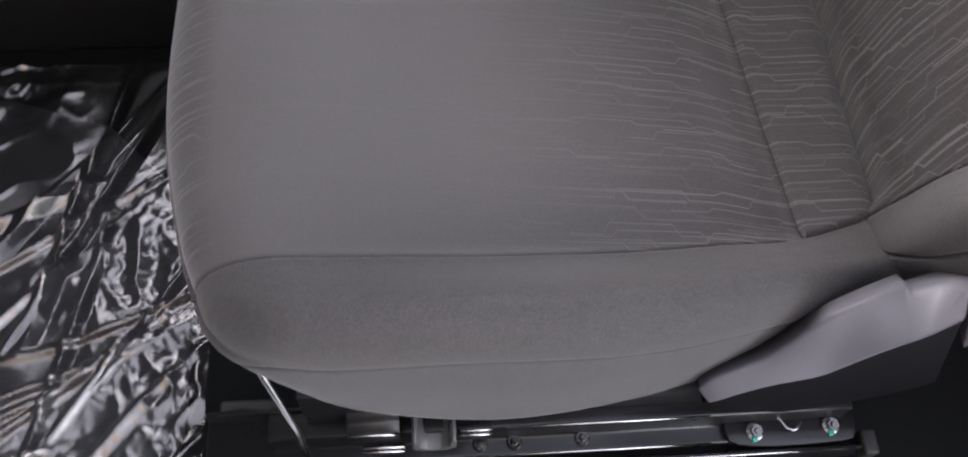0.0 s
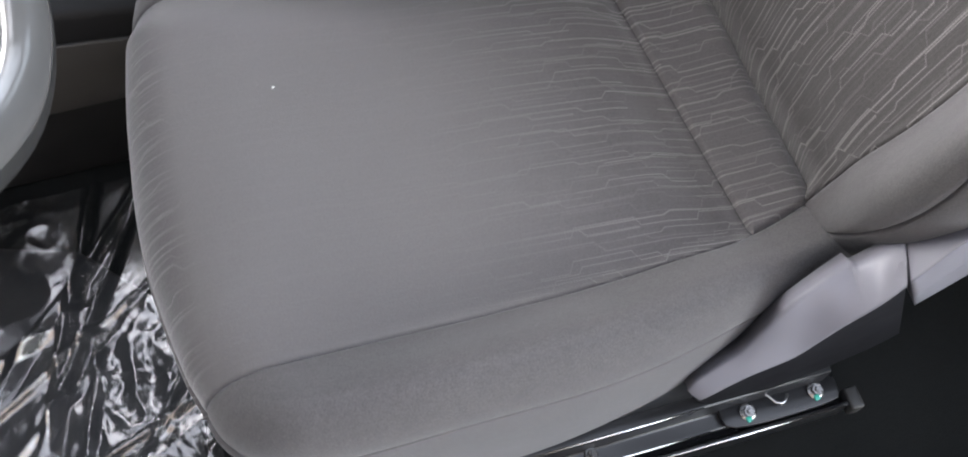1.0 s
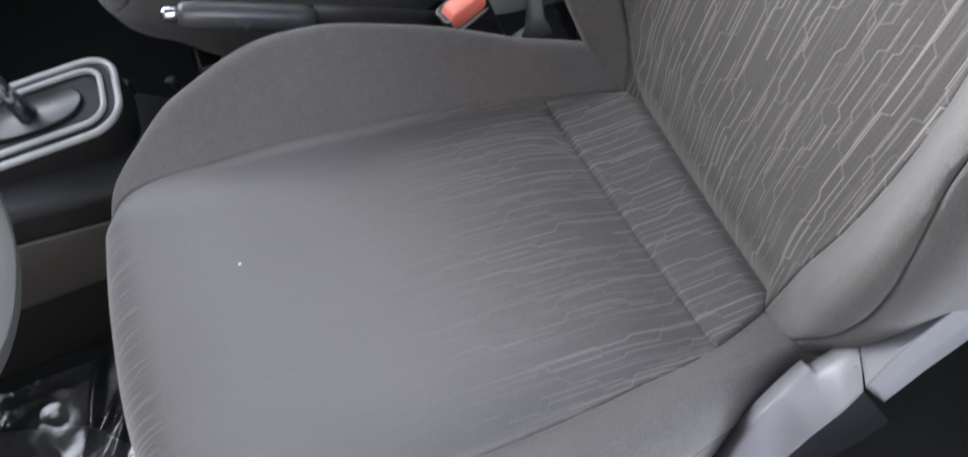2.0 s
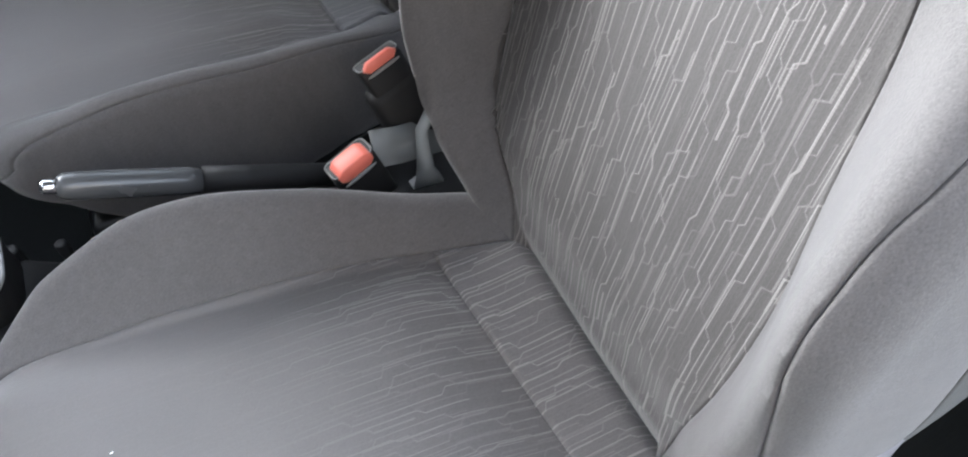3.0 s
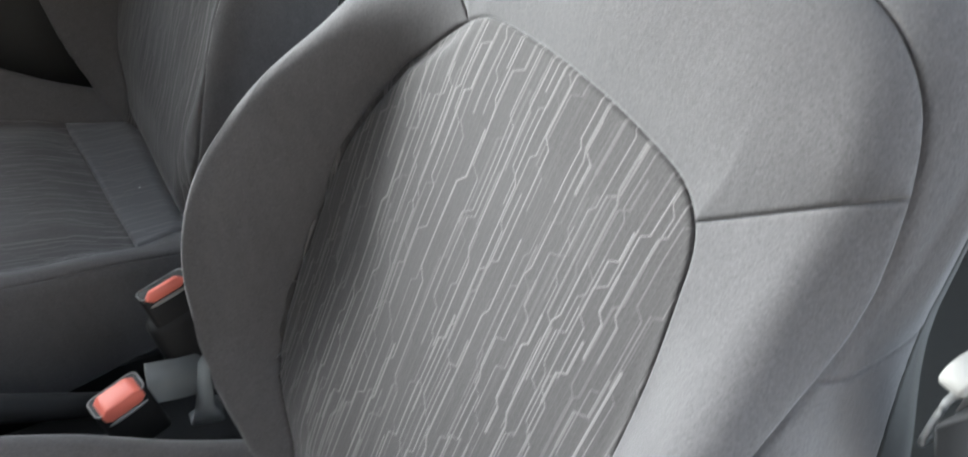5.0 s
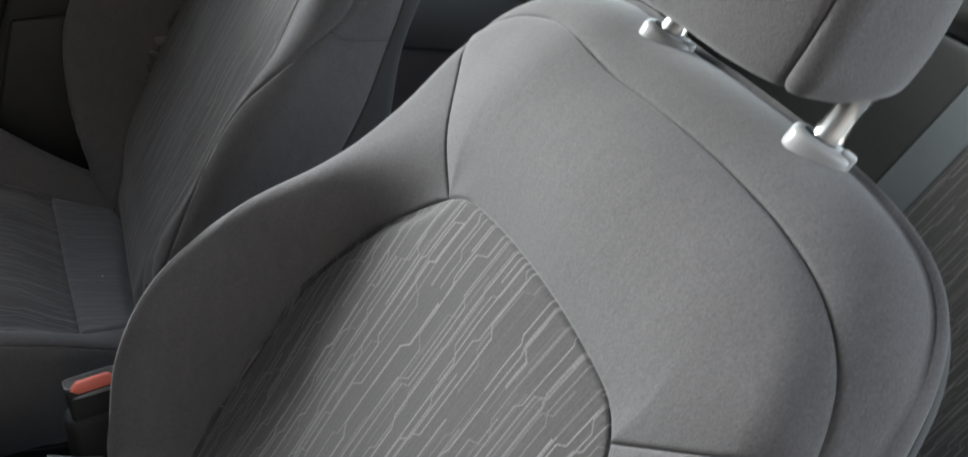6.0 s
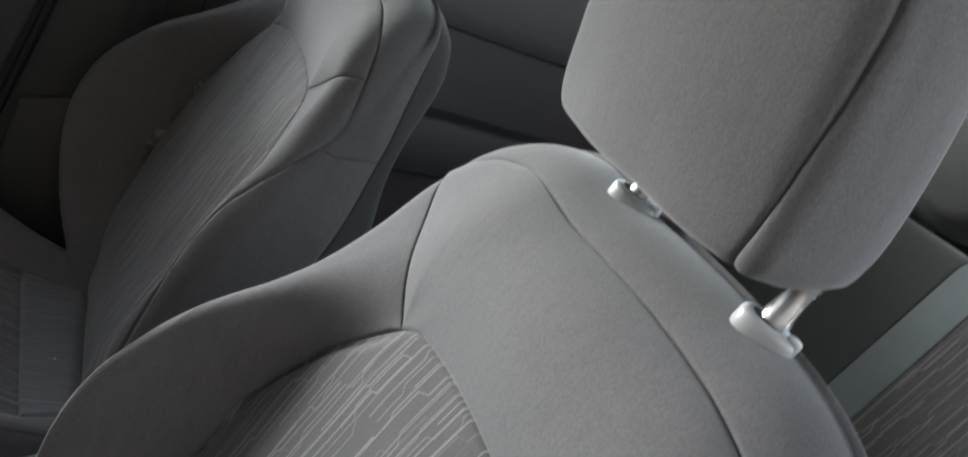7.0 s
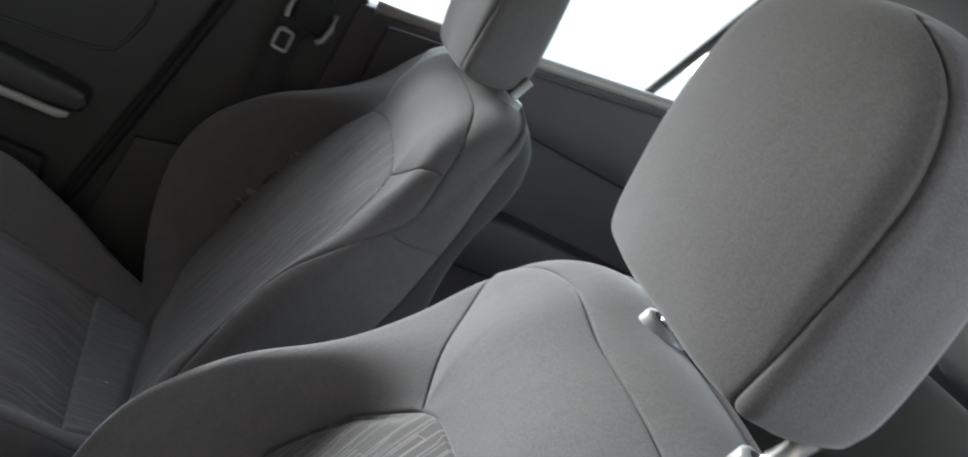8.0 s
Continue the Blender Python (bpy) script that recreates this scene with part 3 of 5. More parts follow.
def seat_cushion(seat, crisp=0.0, strip_cloth=None):
    half = [(-0.272, 0), (-0.271, 0.06), (-0.266, 0.12), (-0.254, 0.18), (-0.228, 0.224), (-0.18, 0.247), (-0.10, 0.252), (0.0, 0.250), (0.08, 0.240), (0.13, 0.226), (0.18, 0.212), (0.26, 0.200), (0.32, 0.185), (0.335, 0.12), (0.335, 0)]
    whole = half + [(a, -b) for a, b in half[::-1] if b > 0]
    outline = chaikin([(a - 0.014 * float(sm(-0.12, 0.12, a) < 0.5) * float(sm(-0.20, 0.02, b)) - 0.012 * float(sm(-0.14, -0.22, a) * sm(0.14, 0.21, b)), b) for a, b in whole])
    w_in = curve_y([-0.28, -0.15, -0.02, 0.09, 0.19, 0.30], [0.180, 0.178, 0.175, 0.167, 0.153, 0.120])
    wide = curve_y([-0.28, -0.22, -0.10, 0.10, 0.33], [0.20, 0.230, 0.252, 0.236, 0.19])
    far = curve_y([-0.28, -0.20, -0.15, -0.08, -0.02, 0.08, 0.17, 0.25, 0.34], [0.0, 0.028, 0.055, 0.088, 0.095, 0.074, 0.048, 0.026, 0.01])

    def plane(x):
        return 0.30 + 0.1495 * (0.18 - x) - 0.35 * np.clip(-0.17 - x, 0, 1) ** 1.5

    def front(x, y):
        t = (np.abs(y) - w_in(x)) / (wide(x) - w_in(x))
        side = far(x) * np.where(y > 0, 1.0, 0.5) * sm(-0.15, 0.75, t)
        crown = 0.010 * sm(0.0, -1.0, t) * sm(0.20, 0.1, x)
        return plane(x) + side + crown - 0.008 * sm(0.12, 0.18, x) * sm(0.26, 0.19, x) * sm(0.3, -0.2, t) - 0.045 * sm(0.246, 0.30, x) * sm(0.25, -0.05, t)

    def rim(o):
        return (0.036 - 0.016 * crisp * sm(0.0, -0.1, o[:, 1])) + 0.030 * sm(-0.18, -0.25, o[:, 0])

    def drop(o):
        return (0.042 - 0.020 * crisp * sm(0.0, -0.1, o[:, 1])) + 0.026 * sm(-0.18, -0.25, o[:, 0])

    low = curve_y([-0.28, -0.22, -0.19, -0.16, -0.10, 0.02, 0.14, 0.34], [0.290, 0.286, 0.276, 0.246, 0.206, 0.186, 0.184, 0.184])
    shape = soften(pillow(outline, (0.0, 0.0), front, rim, drop, lambda o: low(o[:, 0]), n=680, inner=110, arc=12, side=14, back_rim=0.02), 0.0028, 9, 2)
    k_side = curve_y([-0.28, -0.22, -0.16, -0.09, 0.0, 0.08, 0.14, 0.34], [0.04, 0.014, 0.007, 0.006, 0.006, 0.005, 0.005, 0.005])
    fields = {
        "ins": lambda x, y, z, k: np.minimum(w_in(x) - np.abs(y), 0.05 - k),
        "strip": lambda x, y, z, k: x - 0.184 + 0.085 * y,
        "side": lambda x, y, z, k: k_side(x) - 0.014 * crisp * sm(0.0, -0.1, y) - k,
        "half": lambda x, y, z, k: y,
    }
    made = panels(shape, fields, {
        "bolster": [("ins", -1), ("side", 1), ("half", -1)],
        "bolster_b": [("ins", -1), ("side", 1), ("half", 1)],
        "insert": [("ins", 1), ("strip", -1)],
        "strip": [("ins", 1), ("strip", 1)],
        "skirt": [("ins", -1), ("side", -1)],
    }, groove=0.0020, deep={"insert": ("strip", 0.0030, 0.011)}, swell={"strip": (0.0045, 0.0018, None), "bolster": (0.003, 0.02, None), "bolster_b": (0.003, 0.02, None)})
    root = None
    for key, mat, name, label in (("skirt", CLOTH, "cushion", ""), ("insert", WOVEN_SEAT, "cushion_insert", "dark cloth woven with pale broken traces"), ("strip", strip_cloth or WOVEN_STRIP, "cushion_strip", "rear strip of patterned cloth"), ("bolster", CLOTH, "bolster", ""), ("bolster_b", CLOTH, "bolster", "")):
        v, f, plan = made[key]
        uv = np.c_[plan[:, 1], plan[:, 0]]
        ob = raw(name, v, f, mat, seat if root is None else root, label, uv)
        root = root or ob
    return root


def head_rest(seat):
    half = [(0, -0.003), (0.098, -0.004), (0.113, 0.000), (0.119, 0.018), (0.122, 0.062), (0.122, 0.105), (0.116, 0.145), (0.100, 0.177), (0.070, 0.196), (0.034, 0.203), (0, 0.204)]
    outline = chaikin(mirrored(half), 2)
    half_w = curve_y([-0.01, 0.0, 0.02, 0.06, 0.105, 0.135, 0.160, 0.177, 0.190, 0.199, 0.206], [0.108, 0.112, 0.118, 0.122, 0.122, 0.117, 0.106, 0.093, 0.074, 0.052, 0.022])
    lean = 0.38

    def front(y, h):
        return 0.004 - 0.012 * (y / 0.115) ** 2 - 0.008 * ((h - 0.09) / 0.1) ** 2

    shape = soften(pillow(outline, (0.0, 0.09), front, lambda o: 0.010 + 0.010 * sm(0.0, 0.05, o[:, 1]), lambda o: 0.006 + 0.008 * sm(0.0, 0.05, o[:, 1]), -0.062, n=360, inner=44, arc=8, side=14, back_rim=0.035), 0.0025, 12, 3)
    made = panels(shape, {"edge": lambda y, h, d, k: np.minimum(np.minimum(y + half_w(h) - 0.009 * sm(0.17, 0.05, h) - 0.003 * sm(0.08, 0.0, h), 9.0), 0.003 - k)}, {"face": [("edge", 1)], "gusset": [("edge", -1)]}, groove=0.0022, width=0.0009, swell={"face": (0.0015, 0.006, None), "gusset": (0.003, 0.006, None)})
    root = None
    for key, name, mat in (("gusset", "headrest", CLOTH), ("face", "headrest_face", CLOTH)):
        v, f, uv = made[key]
        w = v.copy()
        w[:, 2] = 0.012 + v[:, 2] * math.cos(lean) + v[:, 1] * math.sin(lean)
        w[:, 1] = 0.668 + v[:, 1] * math.cos(lean) - v[:, 2] * math.sin(lean)
        w[:, 0] = v[:, 0] + 0.039
        ob = raw(name, on_back(w), f, mat, seat if root is None else root, "", uv)
        root = root or ob
    for y in (0.078, -0.066):
        p = [Vector(on_back([(y, h, -0.047 + 0.02 * max(0, h - 0.69))])[0]) for h in (0.60, 0.64, 0.67, 0.70, 0.74)]
        bm = bmesh.new()
        tube(bm, p, 0.0062, 14)
        post = part("headrest_post", bm, POST, seat, "grey post with torn clear foil")
        bm = bmesh.new()
        ring = []
        for i in range(14):
            f = i / 13
            ring.append(on_back([(y, 0.648 + 0.045 * f, -0.047)])[0])
        tube(bm, ring, [0.0067 + 0.0022 * math.sin(1.4 * i / 13 * math.pi) ** 2 * (0.7 + 0.3 * random.random()) for i in range(14)], 12)
        part("foil_sleeve", bm, FOIL, post, "torn clear foil")
        c = Vector(on_back([(y, 0.656, -0.047)])[0])
        m = Matrix.Translation(c) @ pose(0, 0, 0, 0, 12, -52)
        bm = bmesh.new()
        geo = [(0.0175 * math.copysign(abs(math.cos(k * 0.2094)) ** 0.8, math.cos(k * 0.2094)), 0.0115 * math.copysign(abs(math.sin(k * 0.2094)) ** 0.8, math.sin(k * 0.2094))) for k in range(30)]
        puck(bm, geo, -0.010, 0.0055, 0.0035, m)
        sleeve = part("post_sleeve", bm, CLIP, seat, "pale grey plastic guide")
        bm = bmesh.new()
        puck(bm, chaikin([(0.0095, -0.0052), (0.0185, -0.0045), (0.0185, 0.0045), (0.0095, 0.0052)], 2), -0.006, 0.0072, 0.0015, m)
        part("release_button", bm, CLIP, sleeve)
        bm = bmesh.new()
        puck(bm, [(-0.003 + 0.0095 * math.cos(k * 0.3142), 0.0068 * math.sin(k * 0.3142)) for k in range(20)], 0.0040, 0.0060, 0.0004, m)
        part("sleeve_well", bm, BLACK, sleeve, "dark well round the post")


def seat_rails(seat):
    """Two floor rails with sliding upper rails, pan and brackets."""
    for s in (-1, 1):
        bm = bmesh.new()
        prism(bm, [(s * 0.196, 0.02), (s * 0.264, 0.02), (s * 0.264, 0.057), (s * 0.260, 0.058), (s * 0.257, 0.045), (s * 0.203, 0.045), (s * 0.200, 0.058), (s * 0.196, 0.057)], -0.30, 0.318, "x", 0.001, 1)
        rail = part("seat_rail", bm, RAILPAINT, seat, "black painted steel rail")
        bm = bmesh.new()
        prism(bm, [(s * 0.208, 0.050), (s * 0.252, 0.050), (s * 0.252, 0.059), (s * 0.250, 0.060), (s * 0.237, 0.060), (s * 0.235, 0.062), (s * 0.235, 0.092), (s * 0.233, 0.094), (s * 0.212, 0.094), (s * 0.210, 0.092)], -0.235, 0.30, "x", 0.0008, 1)
        part("upper_rail", bm, RAILPAINT, rail)
        bm = bmesh.new()
        box(bm, 0.319, 0.334, min(s * 0.270, s * 0.246), max(s * 0.270, s * 0.246), 0.036, 0.058, 0.003)
        part("end_cap", bm, DARKTRIM, rail, "grey plastic end cap")
        for x in (-0.27, 0.28):
            bm = bmesh.new()
            box(bm, x - 0.03, x + 0.03, min(s * 0.258, s * 0.202), max(s * 0.258, s * 0.202), 0.0, 0.0195, 0.003)
            part("rail_foot", bm, RAILPAINT, rail)
        bm = bmesh.new()
        box(bm, -0.20, 0.28, s * 0.218 - 0.004, s * 0.218 + 0.004, 0.095, 0.175, 0.002)
        part("pan_bracket", bm, RAILPAINT, seat)
    bm = bmesh.new()
    box(bm, -0.20, 0.30, -0.20, 0.20, 0.125, 0.175, 0.012)
    part("seat_pan", bm, RAILPAINT, seat)


POST = plastic("grey_post_paint", (0.26, 0.255, 0.25), 0.35)
seat_a = thing("car_seat", "dark grey cloth driver's seat with woven patterned centre", "car seat", group="front seats")
seat_back(seat_a)
seat_cushion(seat_a)
head_rest(seat_a)
seat_rails(seat_a)
seat_b = thing("car_seat", "", "car seat", (0.012, 0.705, -0.004), "front seats")
seat_back(seat_b, 0.40, 0.020, 0.026, 0.045, 1.15, 0.30)
seat_cushion(seat_b, 1.0, WOVEN_PALE)
head_rest(seat_b)
seat_rails(seat_b)
tagged(seat_b, "dark grey cloth passenger seat in deep shade beside the handbrake", "car seat", "front seats")
# the passenger's headrest is pushed right down
for ob in seat_b.children:
    if ob.name.startswith("headrest_post"):
        ob.matrix_basis = Matrix.Translation(BACK_UP * -0.05) @ ob.matrix_basis
    elif ob.name.startswith("headrest"):
        ob.matrix_basis = Matrix.Translation(BACK_OUT * 0.020 - BACK_UP * 0.035 + Vector((0, 0.01, 0))) @ ob.matrix_basis

# side cover of the driver's seat with its lever, bracket and slide hardware
def loft(bm, rows, closed=True):
    """Skins rows of points; each row is a closed section."""
    vs = [[bm.verts.new(p) for p in r] for r in rows]
    n = len(rows[0])
    for a, b in zip(vs, vs[1:]):
        for i in range(n if closed else n - 1):
            bm.faces.new((a[i], a[(i + 1) % n], b[(i + 1) % n], b[i]))
    bm.faces.new(vs[0][::-1])
    bm.faces.new(vs[-1])
    bmesh.ops.recalc_face_normals(bm, faces=bm.faces)


def strip(bm, x0, x1, profile, thick):
    """A sheet bent along a profile of (y, z), from x0 to x1."""
    low = [(y, z - thick) for y, z in profile]
    prism(bm, profile + low[::-1], x0, x1, "x", thick * 0.3, 1)


def side_cover(seat):
    s = [0, 0.4, 1, 2, 3, 4, 4.9, 5.05, 5.7, 6.6]
    top = np.array([(0.122, -0.240, 0.202), (0.123, -0.239, 0.226), (0.136, -0.238, 0.243), (0.158, -0.235, 0.263), (0.185, -0.226, 0.319), (0.215, -0.218, 0.335), (0.236, -0.212, 0.338), (0.237, -0.212, 0.340), (0.255, -0.212, 0.349), (0.271, -0.212, 0.360)])
    low = np.array([(0.134, -0.246, 0.186), (0.137, -0.249, 0.202), (0.147, -0.250, 0.222), (0.165, -0.251, 0.246), (0.196, -0.2515, 0.264), (0.217, -0.251, 0.311), (0.230, -0.2505, 0.330), (0.232, -0.2505, 0.332), (0.240, -0.250, 0.343), (0.248, -0.250, 0.373)])
    base = np.array([(0.134, -0.243, 0.168), (0.150, -0.242, 0.130), (0.172, -0.241, 0.108), (0.205, -0.239, 0.095), (0.238, -0.238, 0.081), (0.289, -0.236, 0.091), (0.315, -0.236, 0.110), (0.318, -0.236, 0.112), (0.335, -0.236, 0.125), (0.351, -0.236, 0.150)])

    def at(rows, q, soft=0.22):
        return np.mean([[np.interp(q + d, s, rows[:, i]) for i in range(3)] for d in (-soft, -soft / 2, 0, soft / 2, soft)], axis=0)

    light, dark = [], []
    for q in np.r_[np.linspace(0, 4.86, 60), np.linspace(4.9, 5.1, 5), np.linspace(5.15, 6.6, 20)]:
        t, l, u = at(top, q, 0.22 if q < 4.6 else 0.02), at(low, q), at(base, q)
        notch = float(np.interp(q, (4.88, 5.12, 6.6), (0, 0.17, 0.10)))
        t = t * (1 - notch) + l * notch
        row = [t + (0.004, 0.014, -0.012), t + (0.0015, 0.0025, -0.0012)]
        for g in (0.0, 0.08, 0.2, 0.4, 0.6, 0.8, 0.93, 0.985):
            row.append(t * (1 - g) + l * g + np.array((-0.0006, -0.0012, 0.0016)) * math.sin(math.pi * g) ** 0.6)
        row += [l + (0.0004, 0.0, -0.0006), l + (0.0012, 0.0008, -0.0022), l + (0.004, 0.012, -0.006)]
        light.append([tuple(p) for p in row])
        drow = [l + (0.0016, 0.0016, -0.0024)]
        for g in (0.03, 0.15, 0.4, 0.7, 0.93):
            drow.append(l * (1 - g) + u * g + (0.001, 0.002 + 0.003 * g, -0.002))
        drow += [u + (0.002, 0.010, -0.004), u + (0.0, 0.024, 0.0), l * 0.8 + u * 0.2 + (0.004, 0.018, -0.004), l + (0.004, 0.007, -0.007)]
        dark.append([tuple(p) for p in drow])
    bm = bmesh.new()
    loft(bm, light)
    c = part("side_cover", bm, TRIM, seat, "grey violet plastic recliner cover")
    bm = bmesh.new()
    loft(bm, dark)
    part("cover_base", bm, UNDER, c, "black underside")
    t = np.array([(0.2690, -0.2160, 0.362), (0.300, -0.212, 0.400), (0.340, -0.212, 0.440), (0.37, -0.214, 0.455)])
    l = np.array([(0.249, -0.249, 0.374), (0.272, -0.243, 0.405), (0.310, -0.240, 0.442), (0.345, -0.238, 0.458)])
    u = np.array([(0.290, -0.245, 0.296), (0.313, -0.245, 0.339), (0.360, -0.243, 0.390), (0.385, -0.238, 0.430)])
    rows = []
    for q in np.linspace(0, 3, 24):
        a, e, d = ([np.interp(q, range(4), k[:, i]) for i in range(3)] for k in (t, l, u))
        a, e, d = np.array(a), np.array(e), np.array(d)
        rows.append([tuple(p) for p in (a + (0.004, 0.012, -0.012), a, a * 0.5 + e * 0.5 + (0, 0, 0.001), a * 0.06 + e * 0.94, e, e * 0.96 + d * 0.04, e * 0.5 + d * 0.5 + (0, -0.001, 0), d, d + (0.004, 0.015, -0.004))])
    bm = bmesh.new()
    loft(bm, rows)
    part("recliner_lever", bm, TRIM, seat, "grey plastic lever")
    # bracket plate on the rail with its nuts and spring
    bm = bmesh.new()
    puck(bm, chaikin([(0.190, -0.259), (0.305, -0.258), (0.312, -0.250), (0.312, -0.226), (0.190, -0.226), (0.184, -0.240)], 2), 0.0605, 0.0650, 0.0012)
    plate = part("bracket_plate", bm, RAILPAINT, seat, "black steel plate")
    for x, y in ((0.2135, -0.2440), (0.288, -0.242)):
        m = pose(x, y, 0.0655, 12, 0, 15)
        bm = bmesh.new()
        for r1, r2, h0, h1, n in ((0.0092, 0.0088, 0.0, 0.0012, 24), (0.0088, 0.0066, 0.0012, 0.0024, 24), (0.0060, 0.0057, 0.0024, 0.0062, 6), (0.0031, 0.0026, 0.0062, 0.0085, 14)):
            bmesh.ops.create_cone(bm, segments=n, radius1=r1, radius2=r2, depth=h1 - h0, cap_ends=True, matrix=m @ pose(0, 0, (h0 + h1) / 2))
        part("flange_nut", bm, DULL, plate, "dull flange nut", smooth=False)
        bm = bmesh.new()
        box(bm, -0.0065, -0.0005, -0.0095, -0.0035, 0.0008, 0.0030, 0.0008, 1, m)
        part("paint_mark", bm, GREEN, plate, "green paint dab")
    bm = bmesh.new()
    tube(bm, [(0.226, -0.228, 0.070), (0.229, -0.230, 0.072), (0.237, -0.236, 0.073), (0.242, -0.2445, 0.073), (0.248, -0.2465, 0.072), (0.252, -0.245, 0.072), (0.257, -0.239, 0.071)], 0.0013, 8)
    part("spring_wire", bm, STEEL, plate, "bright bent spring wire")
    # front end of the slide: bent plates, channel, rivets and bar
    for x0, x1, prof in ((-0.164, -0.118, [(-0.212, 0.128), (-0.219, 0.127), (-0.226, 0.121), (-0.2285, 0.116), (-0.231, 0.115), (-0.238, 0.108), (-0.241, 0.098)]), (-0.152, -0.114, [(-0.243, 0.094), (-0.246, 0.0945), (-0.249, 0.091), (-0.250, 0.084)]), (-0.067, -0.036, [(-0.212, 0.124), (-0.221, 0.122), (-0.224, 0.116), (-0.2245, 0.100)]), (-0.067, -0.036, [(-0.230, 0.099), (-0.236, 0.098), (-0.2385, 0.092), (-0.239, 0.080)])):
        bm = bmesh.new()
        strip(bm, x0, x1, prof, 0.0022)
        piece = part("slide_plate", bm, RAILPAINT, seat, "dark bent steel plate")
        # chrome beads added along the bends stand in for highlights on the plate
        for y, z in (prof[1], prof[-2]):
            bm = bmesh.new()
            tube(bm, [(x0 + 0.001, y - 0.0004, z), (x1 - 0.001, y - 0.0004, z)], 0.0015, 8)
            part("plate_glint", bm, CHROME, piece, "added bright bead as the plate's highlight")
    bm = bmesh.new()
    prism(bm, chaikin([(-0.108, 0.086), (-0.069, 0.086), (-0.069, 0.118), (-0.0715, 0.120), (-0.074, 0.118), (-0.076, 0.091), (-0.101, 0.091), (-0.103, 0.118), (-0.1055, 0.120), (-0.108, 0.118)], 1), -0.250, -0.205, "y", 0.0008, 1)
    part("slide_channel", bm, CHANNEL, seat, "grey steel channel")
    # thin chrome beads laid on the rails to draw their highlight lines
    for x0, x1, y, z in ((-0.030, 0.165, -0.2345, 0.0935), (-0.060, 0.172, -0.2518, 0.0595), (0.06, 0.312, -0.2635, 0.0575)):
        bm = bmesh.new()
        tube(bm, [(x0, y, z), (x0 * 0.5 + x1 * 0.5, y, z), (x1, y, z)], [0.0006, 0.0013, 0.0007], 8)
        part("rail_glint", bm, CHROME, seat, "added bright bead as the rail's highlight")
    for x in (-0.046, -0.014, 0.050):
        bm = bmesh.new()
        bmesh.ops.create_cone(bm, segments=18, radius1=0.0075, radius2=0.006, depth=0.003, cap_ends=True, matrix=pose(x, -0.2405, 0.0615))
        bmesh.ops.create_cone(bm, segments=14, radius1=0.0042, radius2=0.0025, depth=0.004, cap_ends=True, matrix=pose(x, -0.2405, 0.0645))
        part("rivet", bm, DULL, seat, "dull rivet", smooth=False)
    bm = bmesh.new()
    tube(bm, [(-0.2210, -0.1700, 0.2620), (-0.2190, -0.2040, 0.2580), (-0.2180, -0.2160, 0.2450), (-0.1980, -0.2480, 0.1780), (-0.1940, -0.2580, 0.1310), (-0.1950, -0.2660, 0.0600), (-0.1940, -0.2665, 0.0500)], 0.0030, 12)
    part("slide_bar", bm, CHROME, seat, "bright bent slide bar")
    bm = bmesh.new()
    box(bm, -0.30, -0.238, -0.202, -0.171, 0.0005, 0.0075, 0.003, 2)
    catch = part("rail_catch", bm, DARKTRIM, seat, "grey plastic floor piece")
    bm = bmesh.new()
    puck(bm, [(-0.279 + 0.013 * math.cos(k * 0.3142), -0.187 + 0.008 * math.sin(k * 0.3142)) for k in range(20)], 0.0070, 0.0085, 0.0005)
    part("catch_hole", bm, BLACK, catch, "dark oval")


CHANNEL = plastic("grey_zinc", (0.10, 0.10, 0.10), 0.35)
DULL = metal("dull_steel", (0.26, 0.255, 0.25), 0.26)
side_cover(seat_a)

MAT = plastic("black_rubber", (0.016, 0.016, 0.017), 0.6, 0.4, 0.4, 300)

WRAP = plastic("glossy_pale_foil", (0.12, 0.118, 0.116), 0.2)
LINT = plastic("white_lint", (0.8, 0.8, 0.78), 0.8)
SCRAP = plastic("pale_scrap", (0.55, 0.42, 0.28), 0.7)

# ---------------------------------------------------------------- car shell (setting)
def slab(name, bm, mat, label="", cat=""):
    ob = part(name, bm, mat, None, label, smooth=False)
    return tagged(ob, label, cat, kind="structure")


bm = bmesh.new()
box(bm, -1.3, 2.2, -0.395, 1.16, -0.03, 0.0)
slab("floor", bm, CARPET, "black car floor carpet", "floor")
bm = bmesh.new()
box(bm, -60, 60, -60, 60, -0.42, -0.38)
slab("ground", bm, CONCRETE, "pale concrete ground outside", "ground")
# unseen wall added: hides low sky, bounces warm fill through the door
bm = bmesh.new()
box(bm, -2.596, 1.0, -2.45, -2.30, 0.90, 2.7)
slab("wall_bounce", bm, TANWALL, "unseen cream wall added beside the car to bounce light in", "wall")
# added dark base keeps low bounce light off the seat's near side
bm = bmesh.new()
box(bm, -2.596, 1.0, -2.45, -2.28, -0.38, 0.896)
slab("wall_low_block", bm, BROWNWALL, "unseen dark base added under the cream wall to cut low light", "wall")
# unseen wall added to block sky light through the windscreen
bm = bmesh.new()
box(bm, -2.80, -2.60, -2.45, 2.0, -0.38, 5.2)
slab("wall_block_ahead", bm, BROWNWALL, "unseen dark wall added ahead of the car to block sky light", "wall")
# unseen wall added to block sky light from the front left
bm = bmesh.new()
box(bm, -2.596, -0.95, -2.60, -2.454, -0.38, 5.2)
